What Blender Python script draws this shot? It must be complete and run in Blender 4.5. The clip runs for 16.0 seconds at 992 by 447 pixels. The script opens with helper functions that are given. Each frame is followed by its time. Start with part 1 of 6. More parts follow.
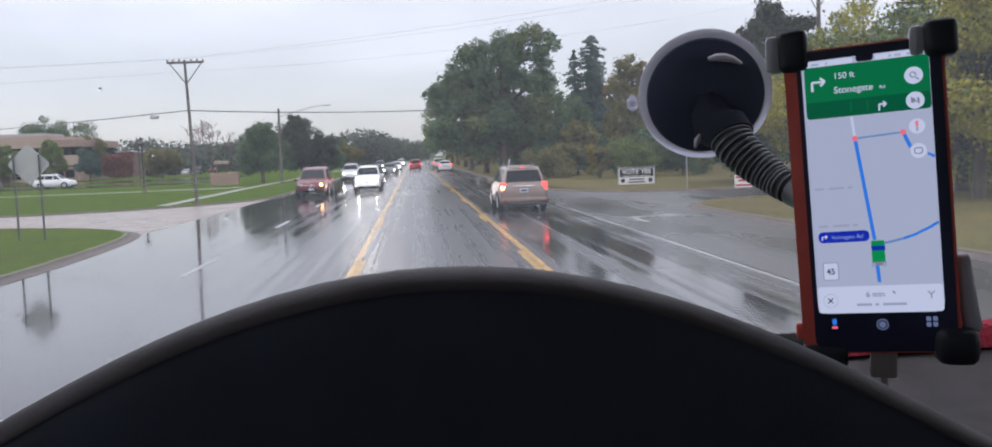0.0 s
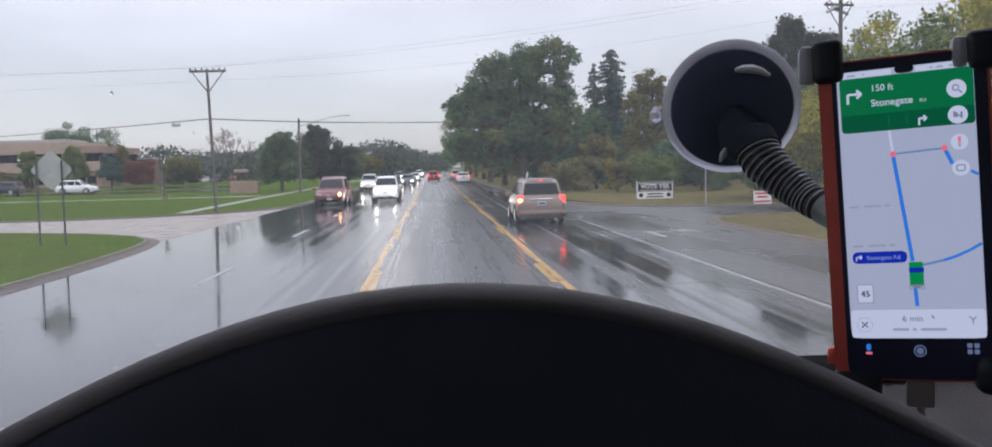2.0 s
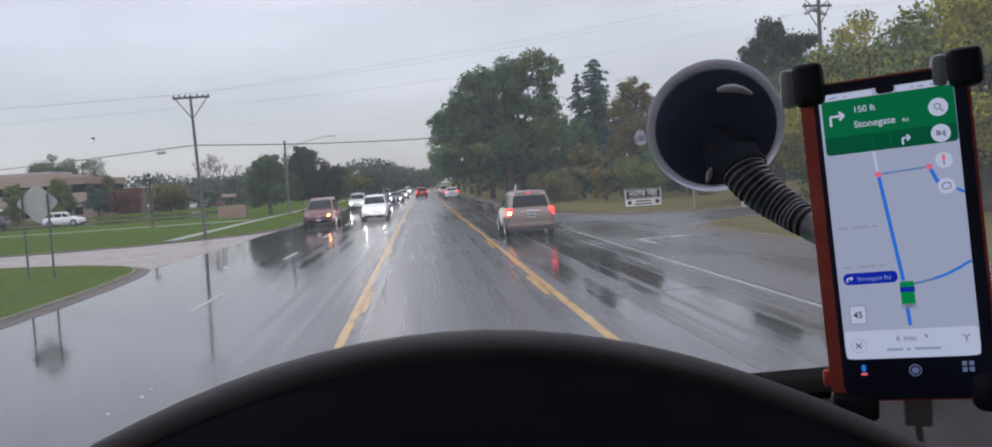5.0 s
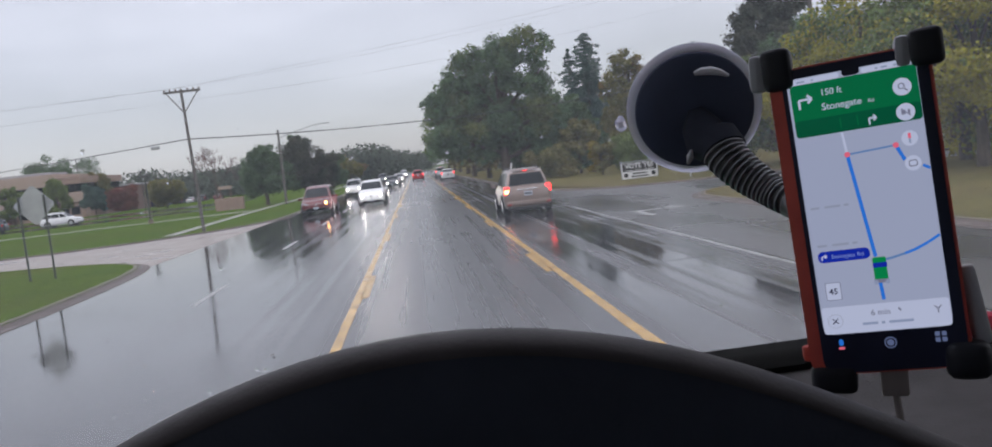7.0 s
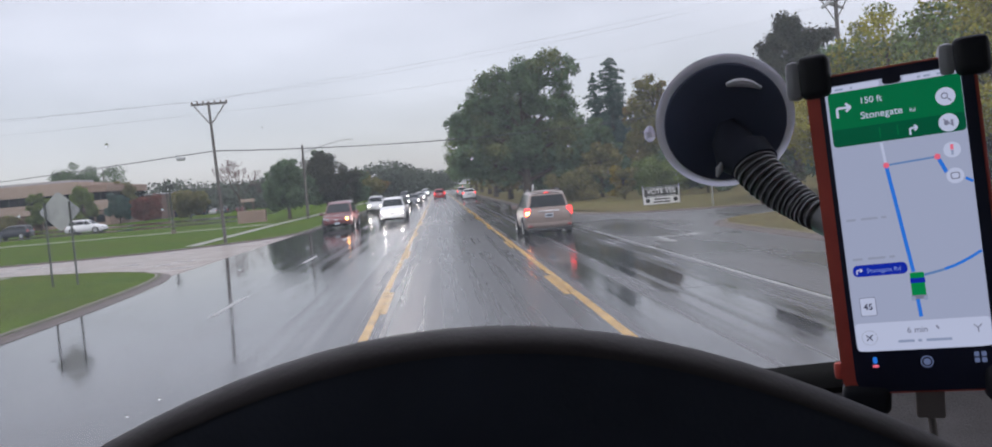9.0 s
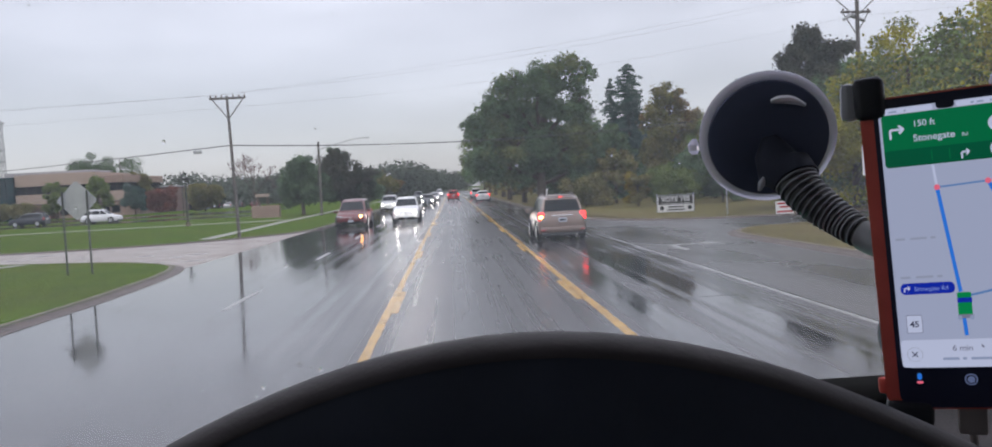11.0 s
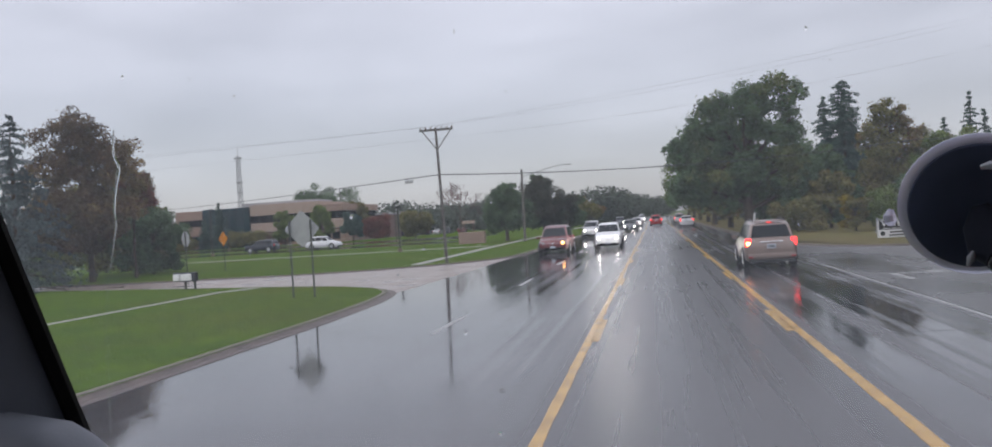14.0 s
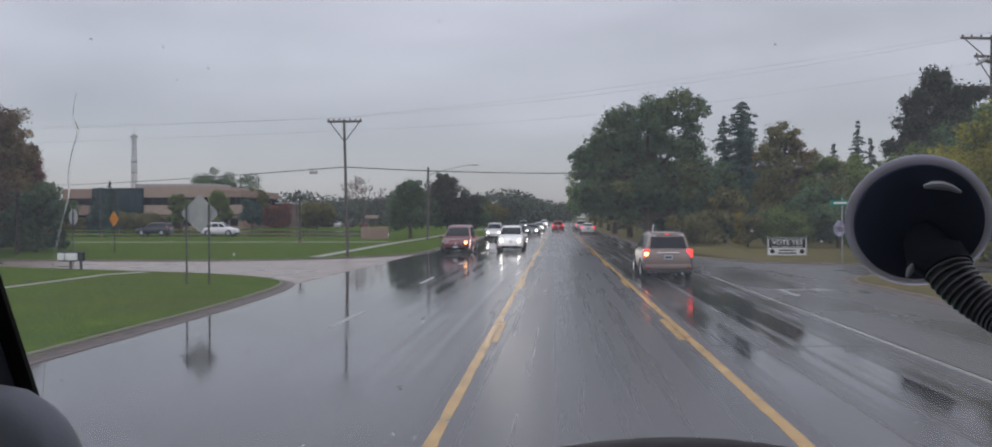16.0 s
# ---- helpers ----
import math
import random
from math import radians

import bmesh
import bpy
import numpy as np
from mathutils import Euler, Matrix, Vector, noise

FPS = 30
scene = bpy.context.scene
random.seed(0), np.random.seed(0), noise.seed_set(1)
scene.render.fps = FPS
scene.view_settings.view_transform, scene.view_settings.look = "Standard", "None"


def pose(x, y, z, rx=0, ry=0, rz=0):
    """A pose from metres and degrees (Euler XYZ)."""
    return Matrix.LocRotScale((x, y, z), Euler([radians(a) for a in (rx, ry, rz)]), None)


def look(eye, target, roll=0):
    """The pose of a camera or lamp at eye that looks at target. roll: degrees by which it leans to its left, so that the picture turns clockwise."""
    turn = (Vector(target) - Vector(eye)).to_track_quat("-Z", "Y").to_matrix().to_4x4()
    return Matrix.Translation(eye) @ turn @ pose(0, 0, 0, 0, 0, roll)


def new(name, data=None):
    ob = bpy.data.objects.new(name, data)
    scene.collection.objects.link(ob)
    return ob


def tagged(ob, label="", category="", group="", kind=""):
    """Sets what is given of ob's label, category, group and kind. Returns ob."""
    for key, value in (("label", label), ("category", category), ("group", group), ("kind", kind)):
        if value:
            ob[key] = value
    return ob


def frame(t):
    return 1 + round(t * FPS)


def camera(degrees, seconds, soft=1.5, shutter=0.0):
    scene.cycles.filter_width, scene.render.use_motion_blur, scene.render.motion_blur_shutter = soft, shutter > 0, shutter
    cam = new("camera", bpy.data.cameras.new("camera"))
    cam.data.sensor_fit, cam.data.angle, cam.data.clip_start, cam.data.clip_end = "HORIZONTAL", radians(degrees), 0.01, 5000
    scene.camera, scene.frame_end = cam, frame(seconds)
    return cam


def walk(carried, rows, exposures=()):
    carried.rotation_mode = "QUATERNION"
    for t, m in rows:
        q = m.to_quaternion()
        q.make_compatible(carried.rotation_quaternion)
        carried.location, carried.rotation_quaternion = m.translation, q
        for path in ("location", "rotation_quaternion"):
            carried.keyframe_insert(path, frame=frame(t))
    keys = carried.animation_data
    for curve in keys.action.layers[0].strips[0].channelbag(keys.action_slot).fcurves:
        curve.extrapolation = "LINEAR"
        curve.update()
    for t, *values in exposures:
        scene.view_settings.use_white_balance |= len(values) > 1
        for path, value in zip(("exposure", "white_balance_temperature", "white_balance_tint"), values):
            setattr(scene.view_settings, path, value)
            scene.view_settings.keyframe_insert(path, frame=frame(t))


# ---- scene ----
cam = camera(58.2, 16.0, soft=1.8)
EXPOSURES = [(0.0, 0.08, 6440, 12.5), (1.5, 0.04, 6440, 12.5), (4.0, -0.24, 6440, 12.5), (8.0, -0.18, 6440, 12.5), (9.0, -0.12, 6440, 12.5), (12.5, -0.24, 6440, 12.5), (13.5, -0.34, 6440, 12.5), (14.0, -0.37, 6440, 12.5), (14.5, -0.47, 6440, 12.5), (16.0, -0.64, 6440, 12.5)]
walk(cam, [
    (0.0, pose(0.003, -0.009, 2.189, 85.46, 2.33, -5.27)),
    (0.5, pose(0.007, -0.020, 2.196, 85.52, 2.06, -5.42)),
    (1.0, pose(-0.008, -0.012, 2.191, 85.58, 1.46, -5.19)),
    (1.5, pose(-0.002, -0.008, 2.188, 85.95, 1.10, -4.62)),
    (2.0, pose(0.005, 0.014, 2.188, 86.29, 1.48, -4.10)),
    (2.5, pose(0.011, 0.021, 2.194, 87.16, 1.80, -3.40)),
    (3.0, pose(-0.004, 0.011, 2.210, 87.79, 2.29, -3.23)),
    (3.5, pose(-0.019, 0.013, 2.225, 88.14, 2.75, -3.00)),
    (4.0, pose(-0.024, 0.043, 2.215, 88.00, 3.23, -3.49)),
    (4.5, pose(-0.001, 0.027, 2.201, 87.61, 3.26, -4.47)),
    (7.0, pose(0.016, 0.003, 2.211, 85.74, 6.73, -5.17)),
    (7.5, pose(0.019, -0.011, 2.220, 86.61, 6.13, -5.18)),
    (8.0, pose(0.022, -0.015, 2.216, 86.99, 5.66, -4.67)),
    (8.5, pose(0.018, -0.002, 2.211, 87.19, 5.29, -4.21)),
    (9.0, pose(0.013, 0.015, 2.199, 87.24, 4.93, -3.76)),
    (11.5, pose(-0.017, -0.002, 2.205, 87.62, 2.73, -2.53)),
    (12.0, pose(-0.0035, 0.017, 2.2030, 88.12, 2.31, -1.28)),
    (12.5, pose(-0.0300, -0.021, 2.2250, 88.75, 2.28, 3.23)),
    (13.0, pose(-0.0120, -0.021, 2.2420, 89.49, 2.64, 7.41)),
    (13.5, pose(0.0180, -0.005, 2.2526, 89.81, 3.00, 9.68)),
    (14.0, pose(0.0110, 0.008, 2.2430, 89.87, 3.65, 10.09)),
    (14.5, pose(0.0190, 0.030, 2.2460, 90.09, 3.19, 9.65)),
    (15.0, pose(-0.0110, -0.013, 2.2390, 90.19, 2.83, 8.26)),
    (15.5, pose(-0.0250, 0.006, 2.2325, 90.30, 1.28, 5.98)),
    (16.0, pose(-0.0440, -0.015, 2.2370, 89.61, 0.26, 3.88)),
], EXPOSURES)

# ---- overcast sky and soft sun ----
world = bpy.data.worlds.new("overcast")
scene.world = world
world.use_nodes = True
wn, wl = world.node_tree.nodes, world.node_tree.links
wn.clear()
w_out, w_bg = wn.new("ShaderNodeOutputWorld"), wn.new("ShaderNodeBackground")
w_sky = wn.new("ShaderNodeTexSky")
w_sky.sky_type, w_sky.sun_disc = "NISHITA", False
w_sky.sun_elevation, w_sky.sun_rotation = radians(38), radians(150)
w_co = wn.new("ShaderNodeTexCoord")
w_sep = wn.new("ShaderNodeSeparateXYZ")
w_grad = wn.new("ShaderNodeMapRange")
w_grad.inputs[1].default_value, w_grad.inputs[2].default_value = 0.0, 1.0
w_grad.inputs[3].default_value, w_grad.inputs[4].default_value = 0.46, 1.85
w_map = wn.new("ShaderNodeMapping")
w_map.inputs["Scale"].default_value = (1.0, 1.0, 3.8)
w_noise = wn.new("ShaderNodeTexNoise")
w_noise.inputs["Scale"].default_value, w_noise.inputs["Detail"].default_value = 3.4, 6.0
w_cl = wn.new("ShaderNodeMapRange")
w_cl.inputs[1].default_value, w_cl.inputs[2].default_value = 0.3, 0.7
w_cl.inputs[3].default_value, w_cl.inputs[4].default_value = 0.83, 1.13
w_mul = wn.new("ShaderNodeMath")
w_mul.operation = "MULTIPLY"
w_tint = wn.new("ShaderNodeMix")
w_tint.data_type, w_tint.blend_type = "RGBA", "MULTIPLY"
w_tint.inputs[0].default_value = 1.0
w_tint.inputs[7].default_value = (0.972, 0.977, 1.062, 1)
w_mix = wn.new("ShaderNodeMix")
w_mix.data_type = "RGBA"
w_mix.inputs[0].default_value = 0.03
wl.new(w_co.outputs["Generated"], w_sep.inputs[0])
wl.new(w_sep.outputs[2], w_grad.inputs[0])
wl.new(w_co.outputs["Generated"], w_map.inputs[0])
wl.new(w_map.outputs[0], w_noise.inputs["Vector"])
wl.new(w_noise.outputs[0], w_cl.inputs[0])
wl.new(w_grad.outputs[0], w_mul.inputs[0])
wl.new(w_cl.outputs[0], w_mul.inputs[1])
wl.new(w_mul.outputs[0], w_tint.inputs[6])
wl.new(w_tint.outputs[2], w_mix.inputs[6])
wl.new(w_sky.outputs[0], w_mix.inputs[7])
wl.new(w_mix.outputs[2], w_bg.inputs[0])
w_bg.inputs[1].default_value = 1.0
wl.new(w_bg.outputs[0], w_out.inputs[0])
sun = new("sun", bpy.data.lights.new("sun", "SUN"))
sun.data.energy, sun.data.angle, sun.data.color = 0.6, radians(40), (1.0, 0.97, 0.93)
sun.matrix_world = look((-30, -50, 60), (0, 0, 0))


# ---- materials ----
def material(name, colour, rough=0.6, metal=0.0, vary=0.25, scale=8.0, bump=0.0, bump_scale=60.0, coat=0.0,
             emit=None, power=0.0, transmit=0.0, ior=1.45, island=0.0, second=None, rough_vary=0.0, spec=0.5, stretch=(1, 1, 1)):
    m = bpy.data.materials.new(name)
    m.use_nodes = True
    n, l = m.node_tree.nodes, m.node_tree.links
    b = n["Principled BSDF"]
    b.inputs["Roughness"].default_value, b.inputs["Metallic"].default_value = rough, metal
    b.inputs["Coat Weight"].default_value, b.inputs["Transmission Weight"].default_value = coat, transmit
    b.inputs["IOR"].default_value, b.inputs["Specular IOR Level"].default_value = ior, spec
    b.inputs["Coat Roughness"].default_value = 0.06
    co, mp = n.new("ShaderNodeTexCoord"), n.new("ShaderNodeMapping")
    mp.inputs["Scale"].default_value = stretch
    l.new(co.outputs["Object"], mp.inputs[0])
    big = n.new("ShaderNodeTexNoise")
    big.inputs["Scale"].default_value, big.inputs["Detail"].default_value = scale, 5.0
    l.new(mp.outputs[0], big.inputs["Vector"])
    ramp = n.new("ShaderNodeMapRange")
    ramp.inputs[1].default_value, ramp.inputs[2].default_value = 0.3, 0.7
    l.new(big.outputs[0], ramp.inputs[0])
    mix = n.new("ShaderNodeMix")
    mix.data_type = "RGBA"
    dark = tuple(c * (1 - vary) for c in colour)
    light = second if second else tuple(min(1, c * (1 + vary)) for c in colour)
    mix.inputs[6].default_value, mix.inputs[7].default_value = (*dark, 1), (*light, 1)
    l.new(ramp.outputs[0], mix.inputs[0])
    out = mix.outputs[2]
    if island:
        geo, hsv = n.new("ShaderNodeNewGeometry"), n.new("ShaderNodeHueSaturation")
        vr, hr = n.new("ShaderNodeMapRange"), n.new("ShaderNodeMapRange")
        vr.inputs[3].default_value, vr.inputs[4].default_value = 1 - island, 1 + island
        hr.inputs[3].default_value, hr.inputs[4].default_value = 0.5 - 0.035 * island, 0.5 + 0.035 * island
        l.new(geo.outputs["Random Per Island"], vr.inputs[0])
        l.new(geo.outputs["Random Per Island"], hr.inputs[0])
        l.new(vr.outputs[0], hsv.inputs["Value"])
        l.new(hr.outputs[0], hsv.inputs["Hue"])
        l.new(out, hsv.inputs["Color"])
        out = hsv.outputs[0]
    l.new(out, b.inputs["Base Color"])
    if rough_vary:
        rr = n.new("ShaderNodeMapRange")
        rr.inputs[1].default_value, rr.inputs[2].default_value = 0.3, 0.7
        rr.inputs[3].default_value, rr.inputs[4].default_value = max(0, rough - rough_vary), rough + rough_vary
        l.new(big.outputs[0], rr.inputs[0])
        l.new(rr.outputs[0], b.inputs["Roughness"])
    if bump:
        fine, bp = n.new("ShaderNodeTexNoise"), n.new("ShaderNodeBump")
        fine.inputs["Scale"].default_value, fine.inputs["Detail"].default_value = bump_scale, 3.0
        bp.inputs["Strength"].default_value, bp.inputs["Distance"].default_value = bump, 0.01
        l.new(mp.outputs[0], fine.inputs["Vector"])
        l.new(fine.outputs[0], bp.inputs["Height"])
        l.new(bp.outputs[0], b.inputs["Normal"])
    if emit:
        b.inputs["Emission Color"].default_value, b.inputs["Emission Strength"].default_value = (*emit, 1), power
    return m


def wet_road():
    """Wet asphalt: dark stone under a water film, with smoother and rougher streaks along the lanes."""
    m = bpy.data.materials.new("wet_asphalt")
    m.use_nodes = True
    n, l = m.node_tree.nodes, m.node_tree.links
    b = n["Principled BSDF"]
    co = n.new("ShaderNodeTexCoord")
    lane, lm = n.new("ShaderNodeTexNoise"), n.new("ShaderNodeMapping")
    lm.inputs["Scale"].default_value = (3.3, 0.020, 1)
    lane.inputs["Scale"].default_value, lane.inputs["Detail"].default_value, lane.inputs["Roughness"].default_value = 1.0, 4.0, 0.55
    patch, grain = n.new("ShaderNodeTexNoise"), n.new("ShaderNodeTexNoise")
    patch.inputs["Scale"].default_value, patch.inputs["Detail"].default_value = 0.16, 4.0
    grain.inputs["Scale"].default_value, grain.inputs["Detail"].default_value = 38.0, 5.0
    l.new(co.outputs["Object"], lm.inputs[0])
    l.new(lm.outputs[0], lane.inputs["Vector"])
    l.new(co.outputs["Object"], patch.inputs["Vector"])
    l.new(co.outputs["Object"], grain.inputs["Vector"])
    add = n.new("ShaderNodeMath")
    add.operation = "ADD"
    l.new(lane.outputs[0], add.inputs[0])
    soft = n.new("ShaderNodeMapRange")
    soft.inputs[3].default_value, soft.inputs[4].default_value = 0.27, 0.73
    l.new(patch.outputs[0], soft.inputs[0])
    l.new(soft.outputs[0], add.inputs[1])
    wet = n.new("ShaderNodeMapRange")
    wet.inputs[1].default_value, wet.inputs[2].default_value = 0.88, 1.10
    l.new(add.outputs[0], wet.inputs[0])
    col = n.new("ShaderNodeMix")
    col.data_type = "RGBA"
    col.inputs[6].default_value, col.inputs[7].default_value = (0.036, 0.034, 0.038, 1), (0.052, 0.049, 0.054, 1)
    l.new(wet.outputs[0], col.inputs[0])
    gm = n.new("ShaderNodeMix")
    gm.data_type, gm.blend_type = "RGBA", "MULTIPLY"
    gm.inputs[0].default_value = 0.3
    gr = n.new("ShaderNodeMapRange")
    gr.inputs[3].default_value, gr.inputs[4].default_value = 0.5, 1.5
    l.new(grain.outputs[0], gr.inputs[0])
    l.new(col.outputs[2], gm.inputs[6])
    l.new(gr.outputs[0], gm.inputs[7])
    l.new(gm.outputs[2], b.inputs["Base Color"])
    axis = n.new("ShaderNodeSeparateXYZ")
    l.new(co.outputs["Object"], axis.inputs[0])

    def span(source, a, b, lo, hi):
        node = n.new("ShaderNodeMapRange")
        for k, value in enumerate((a, b, lo, hi)):
            node.inputs[k + 1].default_value = value
        l.new(source, node.inputs[0])
        return node.outputs[0]

    def blend(factor, first, second):
        node = n.new("ShaderNodeMix")
        l.new(factor, node.inputs[0])
        l.new(first, node.inputs[2])
        l.new(second, node.inputs[3])
        return node.outputs[0]

    # the middle lane is coarse, the right lanes are polished in streaks, the left lanes lie under water
    middle, streaked, flooded = span(wet.outputs[0], 0, 1, 0.25, 0.31), span(wet.outputs[0], 0, 1, 0.05, 0.30), span(wet.outputs[0], 0, 1, 0.07, 0.19)
    still = n.new("ShaderNodeMath")
    still.operation = "MULTIPLY"
    l.new(flooded, still.inputs[0])
    l.new(span(axis.outputs[0], -5.2, -3.0, 0.5, 1.0), still.inputs[1])
    right = blend(span(axis.outputs[0], 2.0, 2.9, 0, 1), middle, streaked)
    l.new(blend(span(axis.outputs[0], -2.4, -1.3, 1, 0), right, still.outputs[0]), b.inputs["Roughness"])
    b.inputs["IOR"].default_value = 1.40
    bp, ripple = n.new("ShaderNodeBump"), n.new("ShaderNodeTexNoise")
    ripple.inputs["Scale"].default_value, ripple.inputs["Detail"].default_value = 3.0, 2.0
    l.new(co.outputs["Object"], ripple.inputs["Vector"])
    bp.inputs["Strength"].default_value, bp.inputs["Distance"].default_value = 0.10, 0.01
    l.new(ripple.outputs[0], bp.inputs["Height"])
    l.new(bp.outputs[0], b.inputs["Normal"])
    return m


def chipped(m, amount):
    """Worn paint: flakes missing down to the dark asphalt below."""
    n, l = m.node_tree.nodes, m.node_tree.links
    b = n["Principled BSDF"]
    co, fine, cut, mix = n.new("ShaderNodeTexCoord"), n.new("ShaderNodeTexNoise"), n.new("ShaderNodeMapRange"), n.new("ShaderNodeMix")
    fine.inputs["Scale"].default_value, fine.inputs["Detail"].default_value, fine.inputs["Roughness"].default_value = 5.5, 7.0, 0.72
    cut.inputs[1].default_value, cut.inputs[2].default_value = amount, amount + 0.07
    cut.inputs[4].default_value = 0.85
    mix.data_type = "RGBA"
    mix.inputs[7].default_value = (0.05, 0.046, 0.043, 1)
    l.new(co.outputs["Object"], fine.inputs["Vector"])
    l.new(fine.outputs[0], cut.inputs[0])
    l.new(cut.outputs[0], mix.inputs[0])
    l.new(b.inputs["Base Color"].links[0].from_socket, mix.inputs[6])
    l.new(mix.outputs[2], b.inputs["Base Color"])
    return m


def lawn_mat(name, green, pale, brown, blade, spec):
    """Mown grass: broad pale and brownish patches over a fine mottled grain."""
    m = material(name, green, 0.95, vary=0.2, scale=0.45, second=pale, spec=spec)
    n, l = m.node_tree.nodes, m.node_tree.links
    b = n["Principled BSDF"]
    co, broad, fine, grain = n.new("ShaderNodeTexCoord"), n.new("ShaderNodeTexNoise"), n.new("ShaderNodeTexNoise"), n.new("ShaderNodeTexNoise")
    for node, scale, detail in ((broad, 0.11, 6.0), (fine, 2.6, 4.0), (grain, blade, 3.0)):
        node.inputs["Scale"].default_value, node.inputs["Detail"].default_value = scale, detail
        l.new(co.outputs["Object"], node.inputs["Vector"])
    worn_r, tone = n.new("ShaderNodeMapRange"), n.new("ShaderNodeMapRange")
    worn_r.inputs[1].default_value, worn_r.inputs[2].default_value, worn_r.inputs[4].default_value = 0.46, 0.72, 0.8
    tone.inputs[1].default_value, tone.inputs[2].default_value, tone.inputs[3].default_value, tone.inputs[4].default_value = 0.3, 0.7, 0.72, 1.28
    mix, mul, bump = n.new("ShaderNodeMix"), n.new("ShaderNodeMix"), n.new("ShaderNodeBump")
    mix.data_type = mul.data_type = "RGBA"
    mul.blend_type = "MULTIPLY"
    mul.inputs[0].default_value = 1.0
    mix.inputs[7].default_value = (*brown, 1)
    l.new(broad.outputs[0], worn_r.inputs[0])
    l.new(worn_r.outputs[0], mix.inputs[0])
    l.new(b.inputs["Base Color"].links[0].from_socket, mix.inputs[6])
    l.new(fine.outputs[0], tone.inputs[0])
    l.new(mix.outputs[2], mul.inputs[6])
    l.new(tone.outputs[0], mul.inputs[7])
    l.new(mul.outputs[2], b.inputs["Base Color"])
    bump.inputs["Strength"].default_value, bump.inputs["Distance"].default_value = 0.6, 0.02
    l.new(grain.outputs[0], bump.inputs["Height"])
    l.new(bump.outputs[0], b.inputs["Normal"])
    return m


ASPHALT = wet_road()
APRON = material("wet_concrete_apron", (0.20, 0.160, 0.135), 0.34, vary=0.12, scale=0.5, bump=0.15, bump_scale=30, rough_vary=0.12)
KERB = material("kerb_concrete", (0.165, 0.130, 0.100), 0.55, vary=0.3, scale=3, bump=0.4, bump_scale=50)
GUTTER = material("gutter_concrete", (0.074, 0.054, 0.046), 0.6, vary=0.35, scale=2, bump=0.2, bump_scale=40)
WALKWAY = material("walkway_concrete", (0.21, 0.20, 0.18), 0.5, vary=0.15, scale=2, bump=0.2)
GRASS = lawn_mat("green_lawn", (0.046, 0.092, 0.003), (0.066, 0.112, 0.006), (0.066, 0.078, 0.014), 26.0, 0.03)
DRYGRASS = lawn_mat("yellowed_lawn", (0.088, 0.082, 0.022), (0.125, 0.105, 0.036), (0.105, 0.078, 0.034), 26.0, 0.15)
BLADES = material("grass_blades", (0.088, 0.130, 0.012), 0.95, vary=0.12, scale=0.5, island=0.25, spec=0.05)
DRYBLADES = material("dry_grass_blades", (0.125, 0.112, 0.036), 0.7, vary=0.3, scale=0.5, island=0.4)
SOIL = material("far_ground", (0.05, 0.07, 0.02), 0.9, vary=0.3, scale=0.05, bump=0.3)
YELLOW = chipped(material("worn_yellow_paint", (0.38, 0.210, 0.034), 0.27, vary=0.25, scale=1.7, bump=0.2, bump_scale=80, second=(0.50, 0.295, 0.062)), 0.60)
WHITE_PAINT = chipped(material("worn_white_paint", (0.25, 0.25, 0.25), 0.30, vary=0.35, scale=6, bump=0.2, bump_scale=80), 0.56)
ARROWPAINT = chipped(material("white_arrow_paint", (0.30, 0.30, 0.295), 0.35, vary=0.25, scale=6), 0.52)
PALEROAD = material("pale_worn_asphalt", (0.046, 0.043, 0.044), 0.30, vary=0.25, scale=0.35, bump=0.12, bump_scale=60, rough_vary=0.12, stretch=(1, 0.3, 1))
TAR = material("tar_seam", (0.034, 0.034, 0.036), 0.3, vary=0.2)
POLEWOOD = material("weathered_pole_wood", (0.10, 0.09, 0.082), 0.8, vary=0.35, scale=3, bump=0.5, stretch=(6, 6, 0.6))
GALV = material("galvanised_steel", (0.42, 0.43, 0.44), 0.45, 0.8, vary=0.15, scale=10)
SIGNBACK = material("bare_aluminium_sign_back", (0.33, 0.34, 0.335), 0.5, 0.15, vary=0.12, scale=4)
POSTSTEEL = material("green_brown_steel_post", (0.055, 0.06, 0.05), 0.6, 0.3, vary=0.2)
WIRE = material("black_cable", (0.03, 0.03, 0.032), 0.6)
CERAMIC = material("brown_insulator", (0.10, 0.06, 0.045), 0.25)
TWIGS = material("reddish_twigs", (0.120, 0.068, 0.064), 0.8, vary=0.2)
BARK = material("bark", (0.070, 0.055, 0.042), 0.9, vary=0.4, scale=4, bump=0.8, bump_scale=20, stretch=(3, 3, 0.6))
ORANGE = material("orange_sign_face", (0.72, 0.26, 0.02), 0.45, vary=0.08)
SIGNWHITE = material("white_sign_face", (0.74, 0.74, 0.74), 0.45, vary=0.06)
SIGNBLACK = material("black_sign_ink", (0.018, 0.018, 0.02), 0.45)
SIGNRED = material("red_sign_ink", (0.42, 0.05, 0.06), 0.5)
SIGNGREEN = material("green_street_sign", (0.0, 0.23, 0.15), 0.45)
BRICK_TAN = material("tan_brick_wall", (0.27, 0.19, 0.15), 0.8, vary=0.14, scale=1.5, bump=0.3)
BRICK_PALE = material("pale_brick_band", (0.35, 0.27, 0.22), 0.8, vary=0.1, scale=1.5)
BRICK_RED = material("red_brown_brick", (0.15, 0.095, 0.08), 0.85, vary=0.2, scale=2, bump=0.3)
ROOFGREY = material("grey_roof_metal", (0.32, 0.31, 0.31), 0.6, vary=0.1)
DARKGLASS = material("dark_window_glass", (0.012, 0.015, 0.018), 0.06, vary=0.1, spec=0.13)
